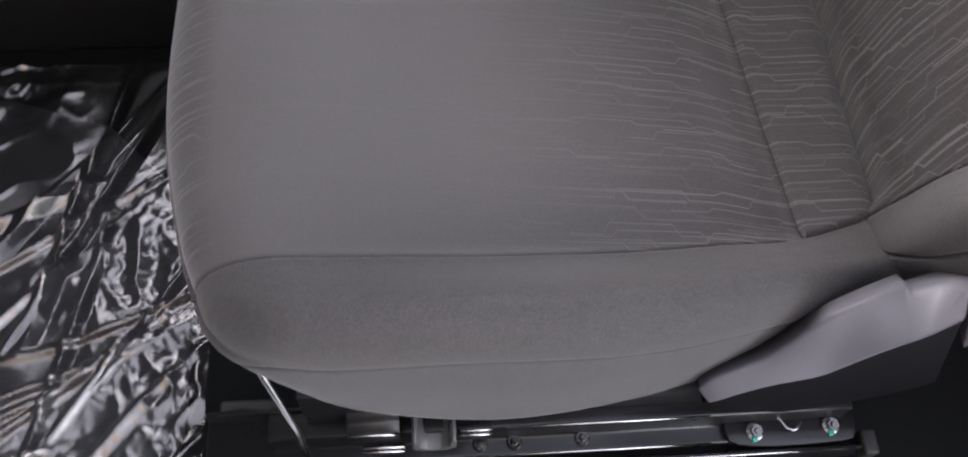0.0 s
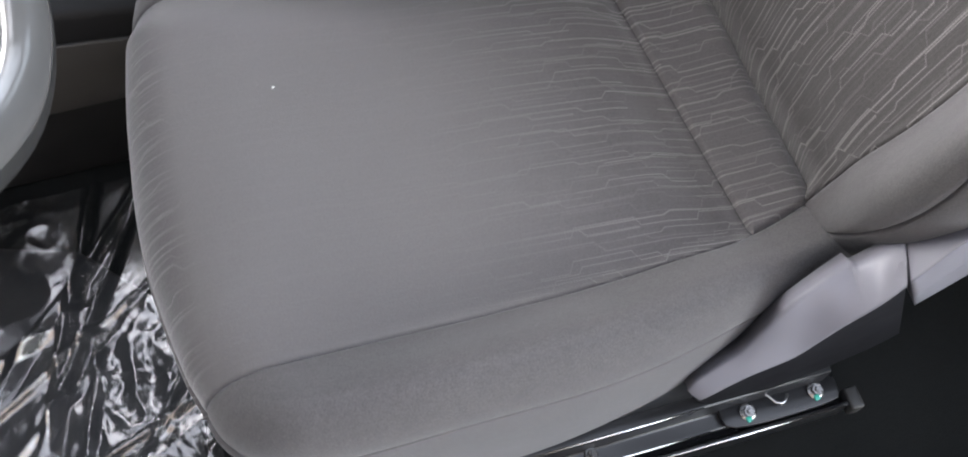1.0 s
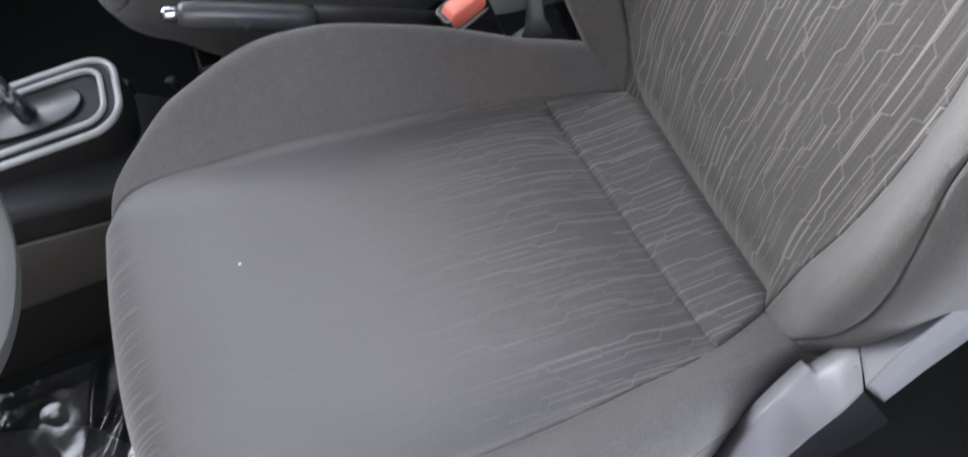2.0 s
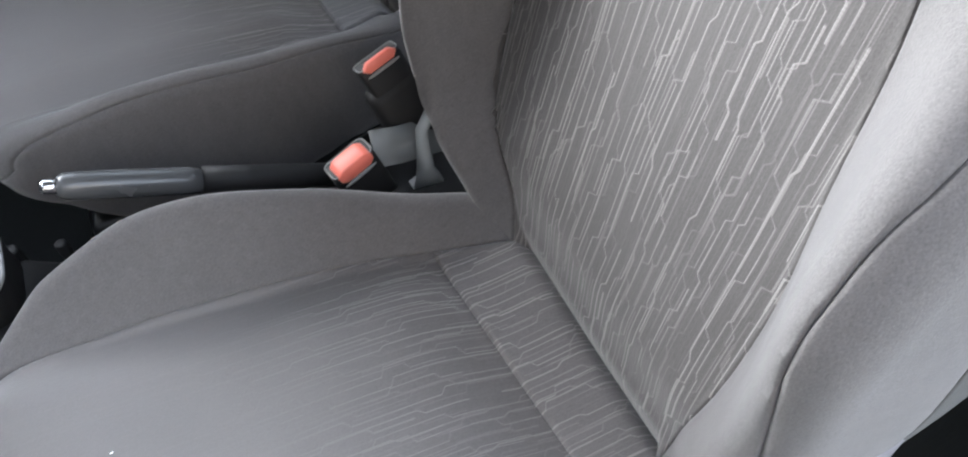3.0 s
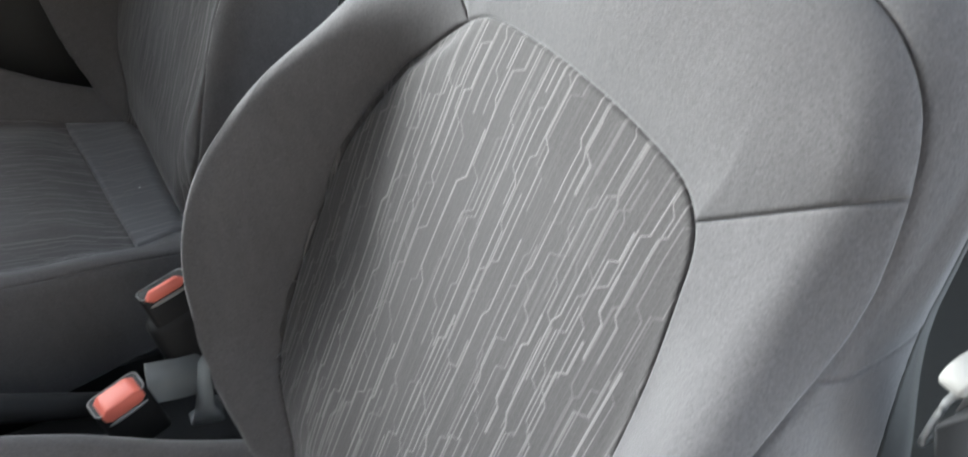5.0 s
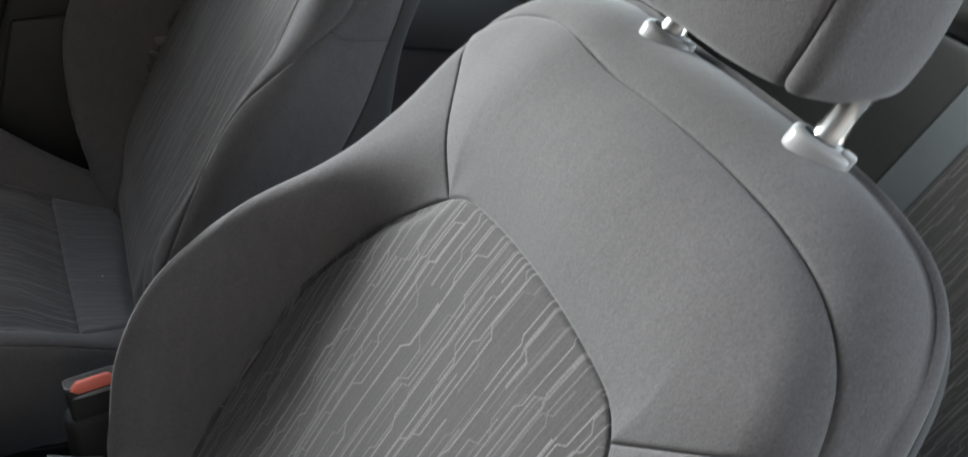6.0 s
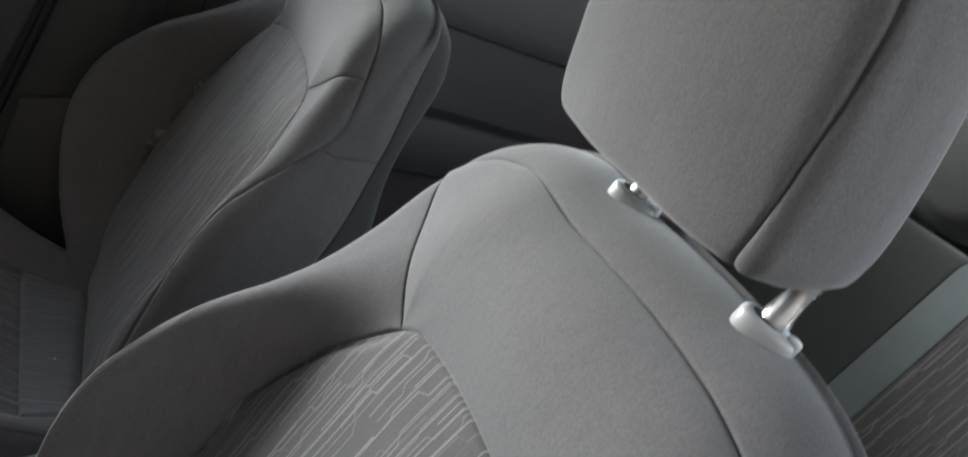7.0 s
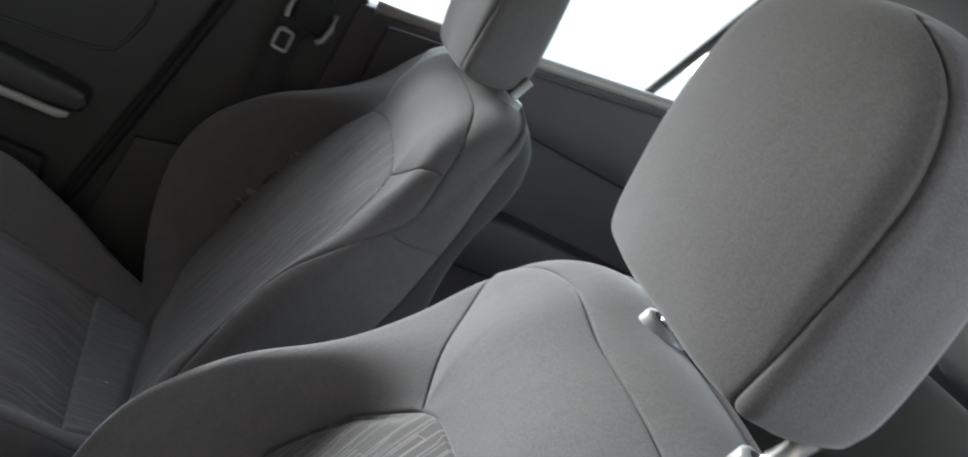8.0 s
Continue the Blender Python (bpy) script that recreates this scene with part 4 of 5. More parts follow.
slab("wall_block_corner", bm, BROWNWALL, "unseen dark wall added at the corner to block sky light", "wall")
bm = bmesh.new()
box(bm, -0.45, 2.0, -0.22, 1.10, 1.30, 1.34, 0.01)
slab("ceiling", bm, HEADLINER, "grey headliner", "ceiling")


def wall_piece(name, outline, y0, y1, mat, label, cat):
    bm = bmesh.new()
    prism(bm, outline, y0, y1, "y", min(0.006, (y1 - y0) * 0.3), 2)
    return slab(name, bm, mat, label, cat)


# passenger side
wall_piece("door_1", [(-1.2, 0.0), (0.03, 0.0), (0.05, 0.30), (0.095, 0.50), (0.145, 0.73), (0.168, 0.86), (-0.10, 0.84), (-0.70, 0.80), (-1.2, 0.78)], 1.04, 1.10, DARKTRIM, "dark passenger door panel", "car door")
wall_piece("pillar_1", [(-0.1, 0.0), (0.36, 0.0), (0.36, 0.86), (0.28, 1.30), (0.15, 1.30), (0.16, 0.84), (0.0, 0.33)], 1.06, 1.11, DARKTRIM, "dark plastic centre pillar", "pillar")
wall_piece("door_2", [(0.345, 0.0), (1.45, 0.0), (1.45, 1.05), (0.91, 0.968), (0.68, 0.922), (0.345, 0.858)], 1.05, 1.10, DOORTRIM, "dark rear door panel", "car door")
wall_piece("pillar_2", [(0.862, 0.968), (0.882, 0.972), (1.014, 1.30), (0.985, 1.30)], 1.06, 1.09, DARKTRIM, "window divider bar", "pillar")
wall_piece("wall_rear_quarter", [(1.454, 0.0), (2.2, 0.0), (2.2, 1.30), (1.70, 1.30), (1.454, 1.05)], 1.05, 1.11, DARKTRIM, "rear quarter trim", "wall")
wall_piece("window_1", [(0.365, 0.866), (0.68, 0.925), (0.860, 0.966), (0.982, 1.298), (0.325, 1.298)], 1.074, 1.078, GLASS, "tinted rear door window", "window")
wall_piece("window_2", [(0.886, 0.973), (1.44, 1.056), (1.66, 1.298), (1.018, 1.298)], 1.074, 1.078, GLASS, "tinted rear quarter window", "window")
wall_piece("pillar_4", [(-1.20, 0.785), (-1.10, 0.79), (-0.44, 1.298), (-0.56, 1.298)], 1.045, 1.095, DARKTRIM, "dark windscreen pillar", "pillar")
wall_piece("trim_rail", [(-0.436, 1.298), (-0.50, 1.235), (0.14, 1.215), (0.14, 1.298)], 1.055, 1.095, DARKTRIM, "roof rail over the front door window", "trim")
# driver's side, behind the open door
wall_piece("pillar_5", [(-1.20, 0.785), (-1.10, 0.79), (-0.44, 1.298), (-0.56, 1.298)], -0.46, -0.41, DARKTRIM, "dark windscreen pillar", "pillar")
wall_piece("pillar_3", [(0.62, 0.0), (0.80, 0.0), (0.80, 1.30), (0.74, 1.30)], -0.50, -0.43, DARKTRIM, "dark plastic centre pillar", "pillar")
wall_piece("door_3", [(0.80, 0.0), (1.6, 0.0), (1.6, 0.95), (0.80, 0.85)], -0.50, -0.45, DARKTRIM, "dark rear door panel", "car door")
wall_piece("wall_quarter_left", [(1.604, 0.0), (2.2, 0.0), (2.2, 1.30), (1.74, 1.30)], -0.50, -0.45, DARKTRIM, "rear quarter trim", "wall")
# the sill's body is unseen; its white is chosen to bounce light upwards
bm = bmesh.new()
prism(bm, [(-0.62, -0.20), (-0.62, -0.02), (-0.52, 0.015), (-0.44, 0.02), (-0.40, 0.012), (-0.40, -0.20)], -1.2, 0.66, "x", 0.006, 2)
slab("trim_sill", bm, PAINT, "unseen door sill, made white to bounce light onto the skirt", "sill")
bm = bmesh.new()
prism(bm, [(-0.47, 0.0205), (-0.47, 0.030), (-0.39, 0.036), (-0.365, 0.020), (-0.365, 0.002), (-0.398, 0.002), (-0.398, 0.014), (-0.44, 0.0225)], -1.1, 0.62, "x", 0.002, 1)
slab("trim_scuff", bm, DARKTRIM, "dark plastic sill cover", "sill")
bm = bmesh.new()
box(bm, 2.16, 2.20, -0.50, 1.10, 0.0, 1.05)
slab("wall_tail", bm, DARKTRIM, "tailgate panel", "wall")
bm = bmesh.new()
box(bm, -1.3, -1.2, -0.50, 1.10, 0.0, 0.80)
slab("wall_front", bm, BLACK, "bulkhead", "wall")

bm = bmesh.new()
prism(bm, chaikin([(-1.2, 0.30), (-0.72, 0.32), (-0.66, 0.50), (-0.66, 0.76), (-0.76, 0.85), (-1.2, 0.86)], 2), -0.42, 1.04, "y", 0.004, 1)
slab("dashboard", bm, DARKTRIM, "dark plastic dashboard", "dashboard")

GREYSTRIP = plastic("grey_bench_strip", (0.11, 0.117, 0.122), 0.75, 0.5, 0.3, 1500)


# rear bench
def rear_bench():
    b = thing("rear_bench", "dark cloth rear bench with patterned centre and grey strip", "car seat")
    lean = radians(24)

    def place(v):
        v = np.asarray(v, float)
        return np.c_[1.15 + v[:, 1] * math.sin(lean) - v[:, 2] * math.cos(lean), v[:, 0], 0.35 + v[:, 1] * math.cos(lean) + v[:, 2] * math.sin(lean)]

    half = [(-0.42, -0.1), (-0.42, 0.52), (-0.36, 0.55), (1.00, 0.55), (1.03, 0.52), (1.03, -0.1)]
    shape = pillow(chaikin(half, 2), (0.3, 0.22), lambda y, h: 0.0 * y, 0.04, 0.04, -0.1, n=400, inner=40, arc=6, side=6)
    made = panels(shape, {"a": lambda y, h, d, k: y - 0.357, "b": lambda y, h, d, k: np.minimum(y - 0.425, 9), "t": lambda y, h, d, k: 0.49 - h}, {"plain": [("b", 1)], "strip": [("a", 1), ("b", -1)], "ins": [("a", -1)]})
    v, f, uv = made["plain"]
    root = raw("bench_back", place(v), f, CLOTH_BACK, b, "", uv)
    v, f, uv = made["strip"]
    raw("back_strip", place(v), f, GREYSTRIP, root, "grey strip", uv)
    v, f, uv = made["ins"]
    raw("bench_insert", place(v), f, WOVEN, root, "patterned dark cloth", uv)
    shape = pillow(chaikin([(0.72, -0.42), (1.25, -0.42), (1.25, 1.03), (0.72, 1.03)], 2), (0.98, 0.3), lambda x, y: 0.36 - 0.1 * (x - 0.8), 0.05, 0.05, 0.05, n=300, inner=20, arc=6, side=4)
    made = panels(shape, {"a": lambda x, y, z, k: x + 9}, {"all": [("a", 1)]})
    v, f, uv = made["all"]
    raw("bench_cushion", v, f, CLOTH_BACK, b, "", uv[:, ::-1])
    for y in (0.58, 0.02):
        o = chaikin(mirrored([(0, 0), (0.09, 0.0), (0.125, 0.03), (0.125, 0.12), (0.08, 0.16), (0, 0.165)]), 2)
        shape = pillow(o, (0, 0.08), lambda a, c: 0.02 - 0.02 * (a / 0.12) ** 2, 0.02, 0.02, -0.06, n=160, inner=14, arc=5, side=6)
        v, f, uv = panels(shape, {"a": lambda x, q, z, k: 9 + x}, {"all": [("a", 1)]})["all"]
        v = v.copy()
        v[:, 0] += y
        v[:, 1] += 0.565
        raw("bench_headrest", place(v), f, CLOTH_BACK, b, "", uv)


rear_bench()

# centre console with gear gate and handbrake
GATE = 0.035
PANEL = plastic("grey_brown_plastic", (0.055, 0.051, 0.047), 0.5, 0.3)
con = thing("centre_console", "black plastic centre console between the front seats", "console", (0, 0.35, 0))
bm = bmesh.new()
prism(bm, [(-1.0, 0.0), (0.28, 0.0), (0.28, 0.17), (0.05, 0.19), (-0.18, 0.20), (-0.24, 0.25), (-0.55, 0.30), (-1.0, 0.45)], -0.075, 0.075, "y", 0.012, 3)
part("console_body", bm, BLACK, con)
bm = bmesh.new()
prism(bm, [(-0.95, 0.20), (-0.60, 0.13), (-0.26, 0.13), (-0.235, 0.16), (-0.26, 0.215), (-0.55, 0.255), (-0.95, 0.38)], -0.0815, -0.0765, "y", 0.002, 2)
part("side_panel", bm, PANEL, con, "grey brown side panel")
bm = bmesh.new()
puck(bm, rrect(-0.462, -0.244, -0.060 + GATE, 0.060 + GATE, 0.038), 0.20, 0.296, 0.006)
part("gate_housing", bm, BLACK, con)
for inset, r, z, mat in ((0.0, 0.0042, 0.297, CLIP), (0.016, 0.0036, 0.299, CLIP)):
    bm = bmesh.new()
    o = resample(rrect(-0.46 + inset, -0.247 - inset, -0.058 + inset, 0.058 - inset, 0.036 - inset * 0.8), 72)
    tube(bm, [(a, c + GATE, z) for a, c in o], r, 10, closed=True)
    part("gate_ring", bm, mat, con, "bright rounded frame")
bm = bmesh.new()
puck(bm, chaikin([(-0.40, -0.028 + GATE), (-0.285, -0.028 + GATE), (-0.285, 0.028 + GATE), (-0.40, 0.028 + GATE)], 3), 0.296, 0.302, 0.002)
part("gate_plate", bm, RAILPAINT, con)
bm = bmesh.new()
tube(bm, [(-0.345, GATE, 0.30), (-0.348, GATE, 0.34), (-0.352, GATE, 0.39)], [0.012, 0.009, 0.009], 14)
part("shift_stalk", bm, CHROME, con, "bright shift stalk")
bm = bmesh.new()
tube(bm, [(-0.352, GATE, 0.385), (-0.353, GATE, 0.40), (-0.356, GATE, 0.43), (-0.358, GATE, 0.452), (-0.359, GATE, 0.458)], [0.014, 0.022, 0.026, 0.020, 0.008], 18)
part("shift_knob", bm, BLACK, con, "black gear knob")

GRIP = plastic("satin_grey_plastic", (0.075, 0.077, 0.079), 0.25)
hb = thing("handbrake", "black handbrake lever with grey ring", "handbrake", (0, 0.355, 0))
bm = bmesh.new()
p0, p1 = Vector((0.16, 0, 0.235)), Vector((-0.150, 0, 0.388))
tube(bm, [p0.lerp(p1, f) for f in (0, 0.2, 0.4, 0.57)], [0.013, 0.014, 0.015, 0.0155], 16)
part("lever_arm", bm, BLACK, hb)
bm = bmesh.new()
tube(bm, [p0.lerp(p1, f) for f in (0.575, 0.62, 0.8, 0.93, 0.97, 0.985)], [0.0145, 0.0150, 0.0155, 0.0150, 0.0135, 0.010], 16)
part("grip", bm, GRIP, hb, "satin grey grip")
bm = bmesh.new()
tube(bm, [p0.lerp(p1, f) for f in (0.975, 1.0, 1.02, 1.03)], [0.008, 0.008, 0.0075, 0.005], 12)
part("release_button", bm, CHROME, hb, "bright push button")

# knobs on the console beside the gate
for x, y, z, r in ((-0.258, 0.447, 0.246, 0.010), (-0.203, 0.434, 0.240, 0.007)):
    bm = bmesh.new()
    puck(bm, [(x + r * math.cos(k * 0.3142), y - 0.35 + r * math.sin(k * 0.3142)) for k in range(20)], z - 0.07, z, 0.003)
    part("console_knob", bm, BLACK, con, "black plastic knob")

# belt buckles
PALERIM = plastic("pale_edging_plastic", (0.22, 0.22, 0.215), 0.45)
GREYRIM = plastic("mid_grey_plastic", (0.03, 0.03, 0.03), 0.6)
SATIN = plastic("satin_trim", (0.30, 0.29, 0.27), 0.4)


def buckle(at, ahead, up, label, strap, cover, low, boot=False):
    """A buckle that points along ahead, its button's broad face towards up."""
    z = Vector(ahead).normalized()
    x = (Vector(up) - z * Vector(up).dot(z)).normalized()
    y = z.cross(x)
    b = thing("belt_buckle", label, "belt buckle", at, "belt buckles")
    b.matrix_world = Matrix.Translation(at) @ Matrix((x, y, z)).transposed().to_4x4()
    bm = bmesh.new()
    box(bm, -0.015, 0.013, -0.027, 0.027, -0.075, -0.002, 0.005, 3)
    if boot:
        box(bm, -0.026, 0.016, -0.036, 0.034, -0.115, -0.030, 0.014, 4)
    body = part("buckle_body", bm, BLACK, b)
    bm = bmesh.new()
    box(bm, -0.0140, 0.0115, -0.0258, 0.0258, -0.0035, 0.0002, 0.0015, 2)
    part("buckle_rim", bm, GREYRIM, b, "grey mouth")
    bm = bmesh.new()
    tube(bm, [(x, y, 0.0005) for x, y in resample(rrect(-0.0142, 0.0125, -0.0262, 0.0262, 0.006), 40)], 0.0008, 6, closed=True)
    tube(bm, [(0.0136, y, low - 0.0032) for y in np.linspace(-0.021, 0.021, 9)], [0.0008, 0.0018, 0.0021, 0.0022, 0.0022, 0.0022, 0.0021, 0.0018, 0.0008], 8)
    part("button_surround", bm, PALERIM, b, "pale grey edging")
    bm = bmesh.new()
    prism(bm, [(-0.022, low + 0.005), (-0.016, low), (0.016, low), (0.022, low + 0.005), (0.022, 0.0), (0.015, 0.006), (-0.015, 0.006), (-0.022, 0.0)], cover, 0.0150, "x", 0.002, 2)
    part("release_button", bm, RED, b, "red press button")
    m = b.matrix_world.inverted()
    bm = bmesh.new()
    pts = [m @ Vector(p) for p in strap]
    ribbon(bm, pts, 0.042, 0.0025, m.to_3x3() @ Vector((0.0, 0.6, 0.65)))
    part("strap", bm, BELT, b, "grey webbing")


buckle((0.134, 0.292, 0.331), (-0.22, -0.02, 0.97), (0.20, -1.0, 0.1), "black belt buckle with red button beside the seat", [(0.165, 0.305, 0.318), (0.195, 0.315, 0.300), (0.23, 0.325, 0.285), (0.27, 0.335, 0.27)], -0.009, -0.0135)
buckle((0.207, 0.378, 0.376), (-0.25, 0.32, 0.91), (0.15, -1.0, 0.1), "black belt buckle with red button at the passenger seat", [(0.215, 0.40, 0.33), (0.225, 0.41, 0.28), (0.23, 0.42, 0.22)], 0.0075, -0.007, True)
web = thing("belt_stalk", "grey belt strap looping down behind the seat", "belt strap", (0.215, 0.285, 0.30))
bm = bmesh.new()
ribbon(bm, [(0.03, 0.03, 0.04), (0.008, 0.022, 0.015), (-0.002, 0.0, -0.018), (-0.002, -0.006, -0.035), (0.0, 0.02, -0.062), (0.004, 0.06, -0.09)], [0.016, 0.020, 0.026, 0.032, 0.036, 0.036], 0.003, (0.5, -0.55, 0.6))
part("strap", bm, BELT, web)
bm = bmesh.new()
box(bm, 0.228, 0.246, 0.374, 0.386, 0.268, 0.292, 0.002)
tagged(part("wire_tag", bm, GREEN), "small green plastic tag hanging by the console", "tag")

# footwell foil
def crumpled():
    """A thin sheet with long sharp folds and fine crinkles."""
    nx, ny = 300, 330
    v, f = [], []
    folds = [(random.uniform(-0.9, -0.3), random.uniform(-0.45, 0.2), random.gauss(0.75, 0.35), random.uniform(0.006, 0.018), random.uniform(0.004, 0.011)) for _ in range(30)]
    for i in range(nx):
        for j in range(ny):
            x, y = -0.31 - 0.62 * i / (nx - 1), -0.46 + 0.70 * j / (ny - 1)
            p = Vector((x * 7, y * 7, 0))
            rough = max(0.0, min(1.0, 0.5 + 1.5 * noise.noise(p * 0.6 + Vector((8, 2, 1)))))
            z = 0.016 + 0.008 * noise.noise(p * 0.8) + 0.004 * (1 - abs(noise.noise(p * 1.7 + Vector((3, 1, 0))) * 2)) + rough * (0.005 * (1 - abs(noise.noise(p * 4.0)) * 2) + 0.0014 * (1 - abs(noise.noise(p * 10 + Vector((1, 5, 0)))) * 2) + 0.0004 * noise.noise(p * 22))
            for fx, fy, fa, fh, fw in folds:
                d = abs((x - fx) * math.sin(fa) - (y - fy) * math.cos(fa) + 0.01 * noise.noise(p + Vector((fx, fy, 2))))
                along = (x - fx) * math.cos(fa) + (y - fy) * math.sin(fa)
                z += fh * max(0, 1 - d / fw) * max(0, 1 - (along / 0.26) ** 2)
            v.append((x, y, max(z, 0.012)))
    for i in range(nx - 1):
        for j in range(ny - 1):
            a = i * ny + j
            f.append((a, a + 1, a + ny + 1, a + ny))
    return raw("protective_foil", v, f, FOIL)


bm = bmesh.new()
puck(bm, chaikin([(-0.95, -0.44), (-0.33, -0.44), (-0.33, 0.20), (-0.95, 0.20)], 2), 0.001, 0.010, 0.003)
tagged(part("floor_mat", bm, MAT), "black rubber floor mat under the foil", "floor mat")
tagged(crumpled(), "crumpled clear protective foil on the footwell floor", "foil")

# steering wheel
sw = thing("steering_wheel", "dark steering wheel wrapped in clear glossy foil", "steering wheel", (-0.36, 0.0, 0.68))
sw.rotation_euler = (0, radians(62), 0)
bm = bmesh.new()
tube(bm, [(0.185 * math.cos(a), 0.185 * math.sin(a), 0) for a in np.linspace(0, 2 * math.pi, 72, endpoint=False)], 0.0165, 14, closed=True)
part("rim", bm, DARKTRIM, sw, "dark leather rim")
bm = bmesh.new()
wrap = np.linspace(-1.35, 1.35, 90)
tube(bm, [(0.178 * math.cos(a), 0.178 * math.sin(a), 0.006) for a in wrap], [0.0165 + 0.0006 * noise.noise(Vector((5 * a, 0, 0))) for a in wrap], 16)
part("rim_foil", bm, WRAP, sw, "glossy pale foil wrapping")
bm = bmesh.new()
puck(bm, resample(chaikin([(-0.06, -0.085), (0.08, -0.07), (0.10, 0.0), (0.08, 0.07), (-0.06, 0.085)], 2), 40), -0.045, -0.005, 0.012)
part("hub", bm, BLACK, sw, "black hub pad")
for a in (0.0, 1.9, -1.9):
    bm = bmesh.new()
    d = Vector((math.cos(a), math.sin(a), 0))
    ribbon(bm, [d * 0.06 + Vector((0, 0, -0.03)), d * 0.12 + Vector((0, 0, -0.018)), d * 0.178], 0.05, 0.016, (-d.y, d.x, 0))
    part("spoke", bm, WRAP if a == 0.0 else BLACK, sw, "pale spoke" if a == 0.0 else "")
bm = bmesh.new()
tube(bm, [(0, 0, -0.04), (0.0, 0, -0.20), (0.02, 0, -0.40)], [0.045, 0.05, 0.06], 18)
part("column", bm, BLACK, sw, "black column shroud")

# passenger door: armrest, pull trim and inset
def door_trim(door):
    bm = bmesh.new()
    prism(bm, chaikin([(-1.0, 0.47), (0.035, 0.495), (0.050, 0.52), (0.030, 0.552), (-1.0, 0.525)], 2), 0.985, 1.039, "y", 0.008, 2)
    arm = part("armrest", bm, DARKTRIM, door, "dark padded armrest")
    bm = bmesh.new()
    prism(bm, [(-1.0, 0.452), (0.015, 0.487), (0.030, 0.495), (0.028, 0.502), (0.010, 0.499), (-1.0, 0.467)], 0.978, 0.990, "y", 0.002, 1)
    part("trim_strip", bm, SATIN, door, "satin grey trim strip")
    bm = bmesh.new()
    ring = chaikin([(-0.9, 0.715), (0.02, 0.735), (0.075, 0.725), (0.068, 0.655), (0.030, 0.575), (-0.9, 0.54)], 3)
    tube(bm, [(x, 1.039, z) for x, z in ring], 0.0035, 8, closed=True)
    part("inset_bead", bm, DARKTRIM, door)
    bm = bmesh.new()
    prism(bm, [(-1.0, 0.06), (0.0, 0.06), (0.035, 0.30), (0.02, 0.40), (-1.0, 0.38)], 1.015, 1.039, "y", 0.008, 2)
    part("door_pocket", bm, BLACK, door, "black door pocket")


door_trim(bpy.data.objects["door_1"])
bm = bmesh.new()
tube(bm, [(0.050, 1.045, 0.0), (0.066, 1.045, 0.30), (0.110, 1.045, 0.50), (0.158, 1.045, 0.73), (0.18, 1.045, 0.84), (0.24, 1.05, 1.2)], 0.008, 10)
tagged(part("door_seal", bm, BLACK), "black rubber seal along the door frame", "seal")
bm = bmesh.new()
prism(bm, [(0.08, 0.02), (0.355, 0.02), (0.355, 0.545), (0.125, 0.485)], 1.045, 1.058, "y", 0.005, 2)
part("lower_cover", bm, DARKTRIM, bpy.data.objects["pillar_1"], "lower pillar cover")


def seat_belt(top, low, tongue, inward, label, grip, thin):
    """Webbing from the pillar's loop down to the floor, with guide and tongue."""
    t, l, g = Vector(top), Vector(low), Vector(tongue)
    b = thing("seat_belt", label, "seat belt", top, "seat belts")
    bm = bmesh.new()
    mid = g - t
    ribbon(bm, [(0, 0, 0), mid * 0.5 + Vector((0, inward * 0.004, 0)), mid, (l - t) * 0.8 + mid * 0.2, l - t], 0.046, 0.0022, (1, 0, 0.25))
    part("webbing", bm, BELTDARK, b)
    bm = bmesh.new()
    box(bm, -0.030, 0.030, -0.012, 0.012, -0.035, 0.030, 0.008, 3)
    part("loop_cover", bm, BLACK, b, "black loop cover")
    for dx in (-0.034, 0.034):
        bm = bmesh.new()
        tube(bm, [(dx, inward * 0.013, 0.012), (dx * 1.08, inward * 0.015, -0.012), (dx * 0.95, inward * 0.014, -0.034), (dx * 0.7, inward * 0.013, -0.042)], 0.0045, 10)
        part("loop_edge", bm, CLIP, b, "pale metal loop edge")
    m = Matrix.Translation(mid + Vector((0, inward * 0.006, 0))) @ pose(0, 0, 0, 90, 0, 0)
    o = chaikin([(-0.020, 0.010), (0.020, 0.010), (0.018, 0.026), (-0.018, 0.026)], 2)
    bm = bmesh.new()
    puck(bm, [(x, y) for x, y in o], -0.006, 0.006, 0.002, m)
    part("tongue_grip", bm, grip, b, "plastic tongue grip")
    bm = bmesh.new()
    ring = resample(rrect(-0.0115, 0.0115, -0.028, 0.004, 0.004), 32)
    tube(bm, [m @ Vector((x, y, 0)) for x, y in ring], thin, 8, closed=True)
    part("tongue_plate", bm, CLIP, b, "bright steel tongue")


seat_belt((0.285, 1.028, 0.815), (0.30, 1.035, 0.10), (0.262, 1.02, 0.765), -1, "dark seat belt with bright tongue on the passenger pillar", BLACK, 0.0032)

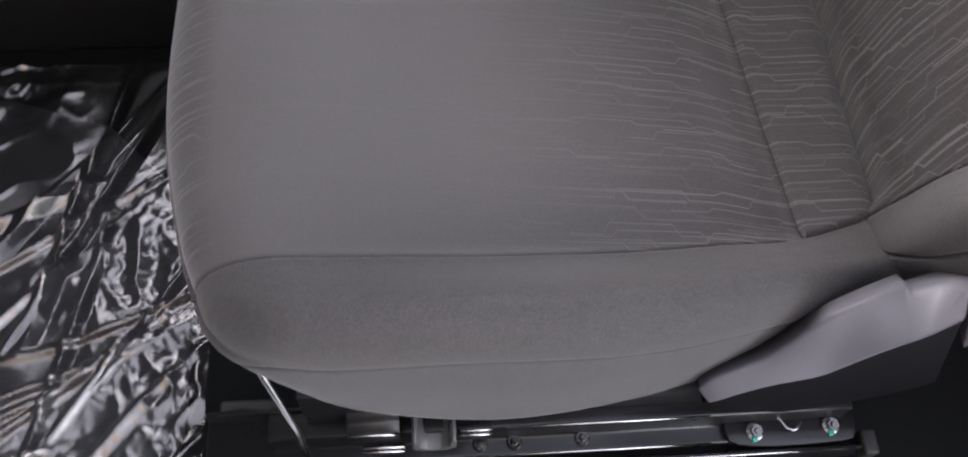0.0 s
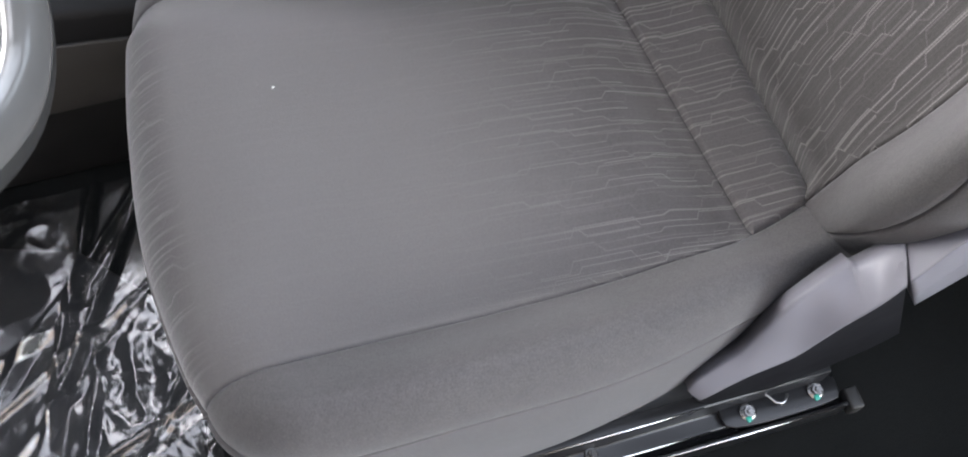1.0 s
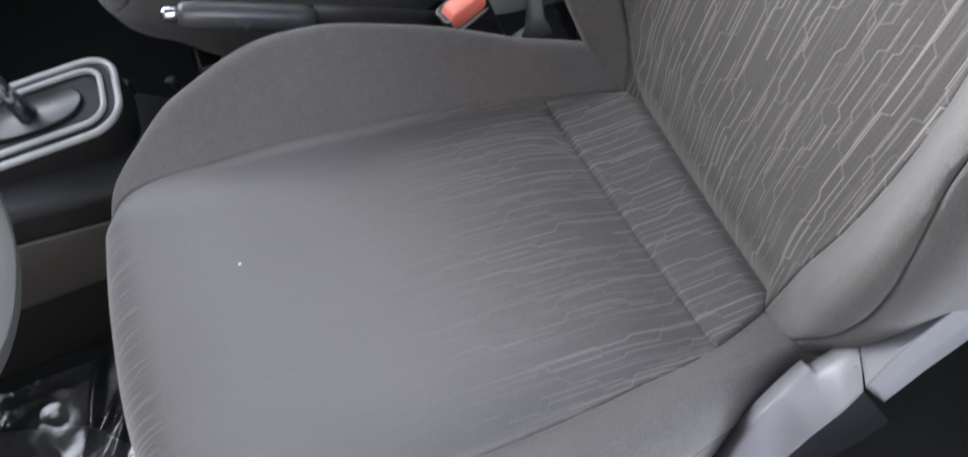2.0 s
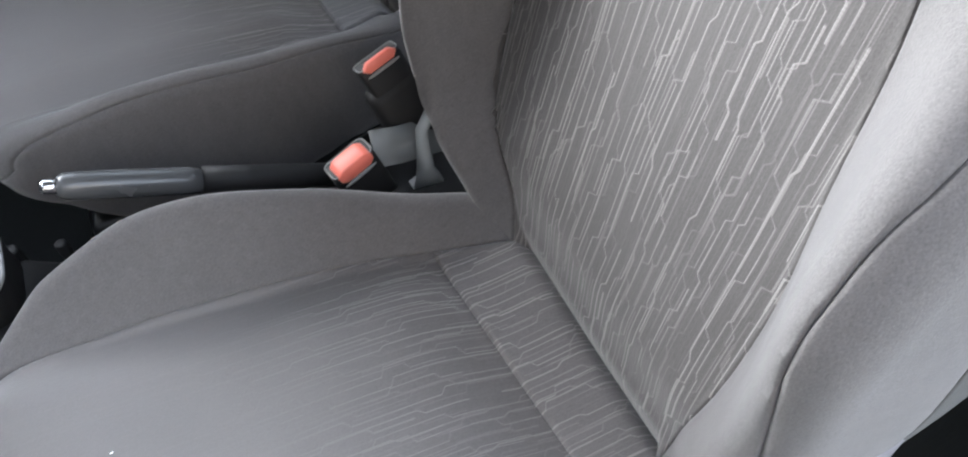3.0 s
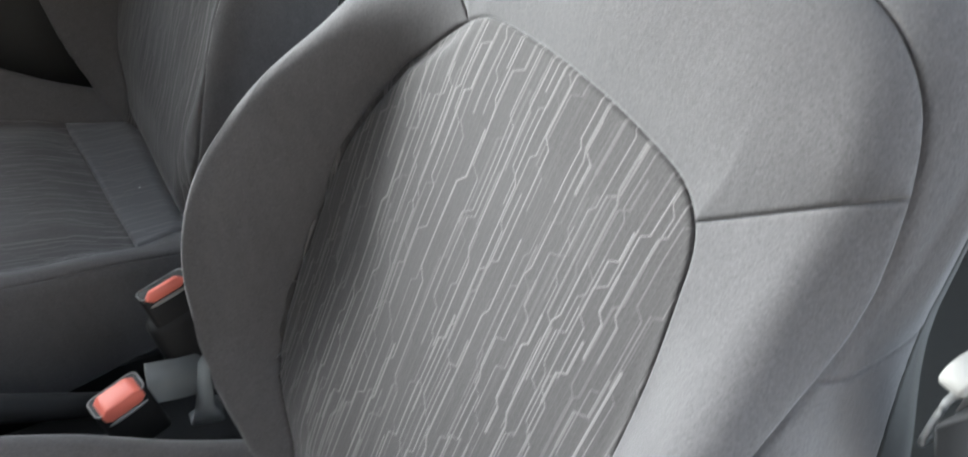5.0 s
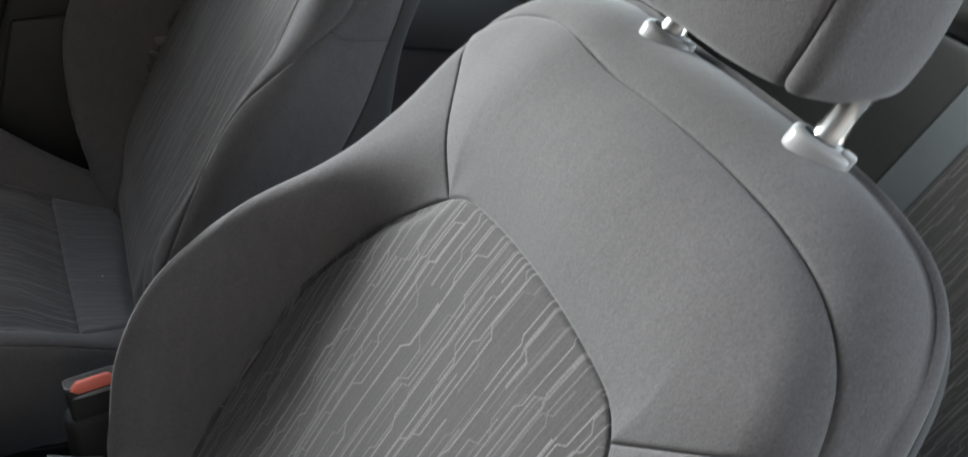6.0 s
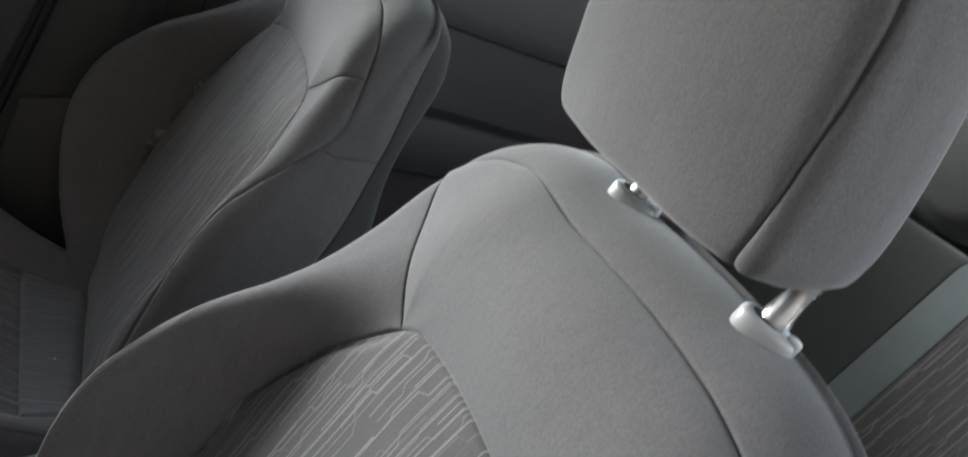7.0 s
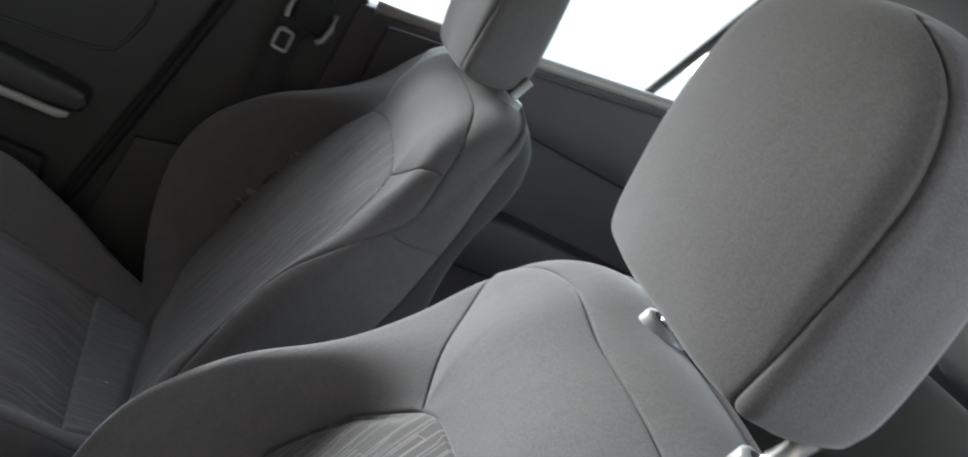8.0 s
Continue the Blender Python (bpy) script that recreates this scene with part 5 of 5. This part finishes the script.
# rear door: upper trim with crease, recessed lower part, sill strip
d2 = bpy.data.objects["door_2"]
bm = bmesh.new()
prism(bm, [(0.40, 0.73), (0.69, 0.800), (0.93, 0.798), (1.44, 0.82), (1.44, 1.03), (0.91, 0.95), (0.68, 0.905), (0.40, 0.85)], 1.030, 1.049, "y", 0.006, 2)
part("upper_trim", bm, DOORTRIM, d2, "brown black upper trim")
bm = bmesh.new()
prism(bm, [(0.45, 0.52), (1.40, 0.58), (1.40, 0.66), (0.75, 0.655), (0.45, 0.61)], 0.985, 1.049, "y", 0.010, 2)
part("armrest", bm, DARKTRIM, d2, "dark armrest")
bm = bmesh.new()
tube(bm, [(0.37, 1.035, 0.868), (0.68, 1.035, 0.927), (0.91, 1.035, 0.973), (1.44, 1.035, 1.055)], 0.011, 10)
part("window_seal", bm, SATIN, d2, "pale window seal")

# driver's belt hanging by the door
seat_belt((0.66, -0.415, 1.02), (0.67, -0.417, 0.045), (0.445, -0.25, 0.745), 1, "dark seat belt with bright tongue hanging behind the driver's door opening", SATIN, 0.0019)

# litter on the console and the passenger floor
for at, size, seed in (((-0.139, 0.452, 0.206), 0.011, 3), ((-0.172, 0.452, 0.203), 0.007, 8)):
    bm = bmesh.new()
    bmesh.ops.create_icosphere(bm, subdivisions=3, radius=size)
    rng = random.Random(seed)
    folds = [(Vector((rng.uniform(-1, 1), rng.uniform(-1, 1), rng.uniform(-1, 1))).normalized(), rng.uniform(0.35, 0.6)) for _ in range(14)]
    for v in bm.verts:
        way = v.co.normalized()
        v.co *= 1 + 0.45 * sum(abs(way.dot(d)) * s - 0.5 * s for d, s in folds) / 3
        v.co.z *= 0.8
    bmesh.ops.translate(bm, vec=at, verts=bm.verts)
    tagged(part("paper_scrap", bm, SCRAP, smooth=False), "small crumpled tan paper scrap on the console", "scrap", "paper scraps")

bm = bmesh.new()
ribbon(bm, [(-0.50, 0.62, 0.004), (-0.485, 0.632, 0.008), (-0.468, 0.640, 0.005)], [0.004, 0.014, 0.006], 0.001, (0.5, -1, 0))
tagged(part("leaf_scrap", bm, SCRAP), "small pale dry scrap on the carpet", "scrap")


# lint on the cloth
for x, y, z in ((-0.198, -0.076, 0.3625), (-0.150, 0.05, 0.362), (0.236, 0.629, 0.3215)):
    bm = bmesh.new()
    bmesh.ops.create_icosphere(bm, subdivisions=1, radius=0.0011, matrix=pose(x, y, z, 20, 40, 30) @ Matrix.Diagonal((1.6, 0.8, 0.7, 1)))
    tagged(part("lint_speck", bm, LINT), "tiny white lint speck on the seat cloth", "lint", "lint")
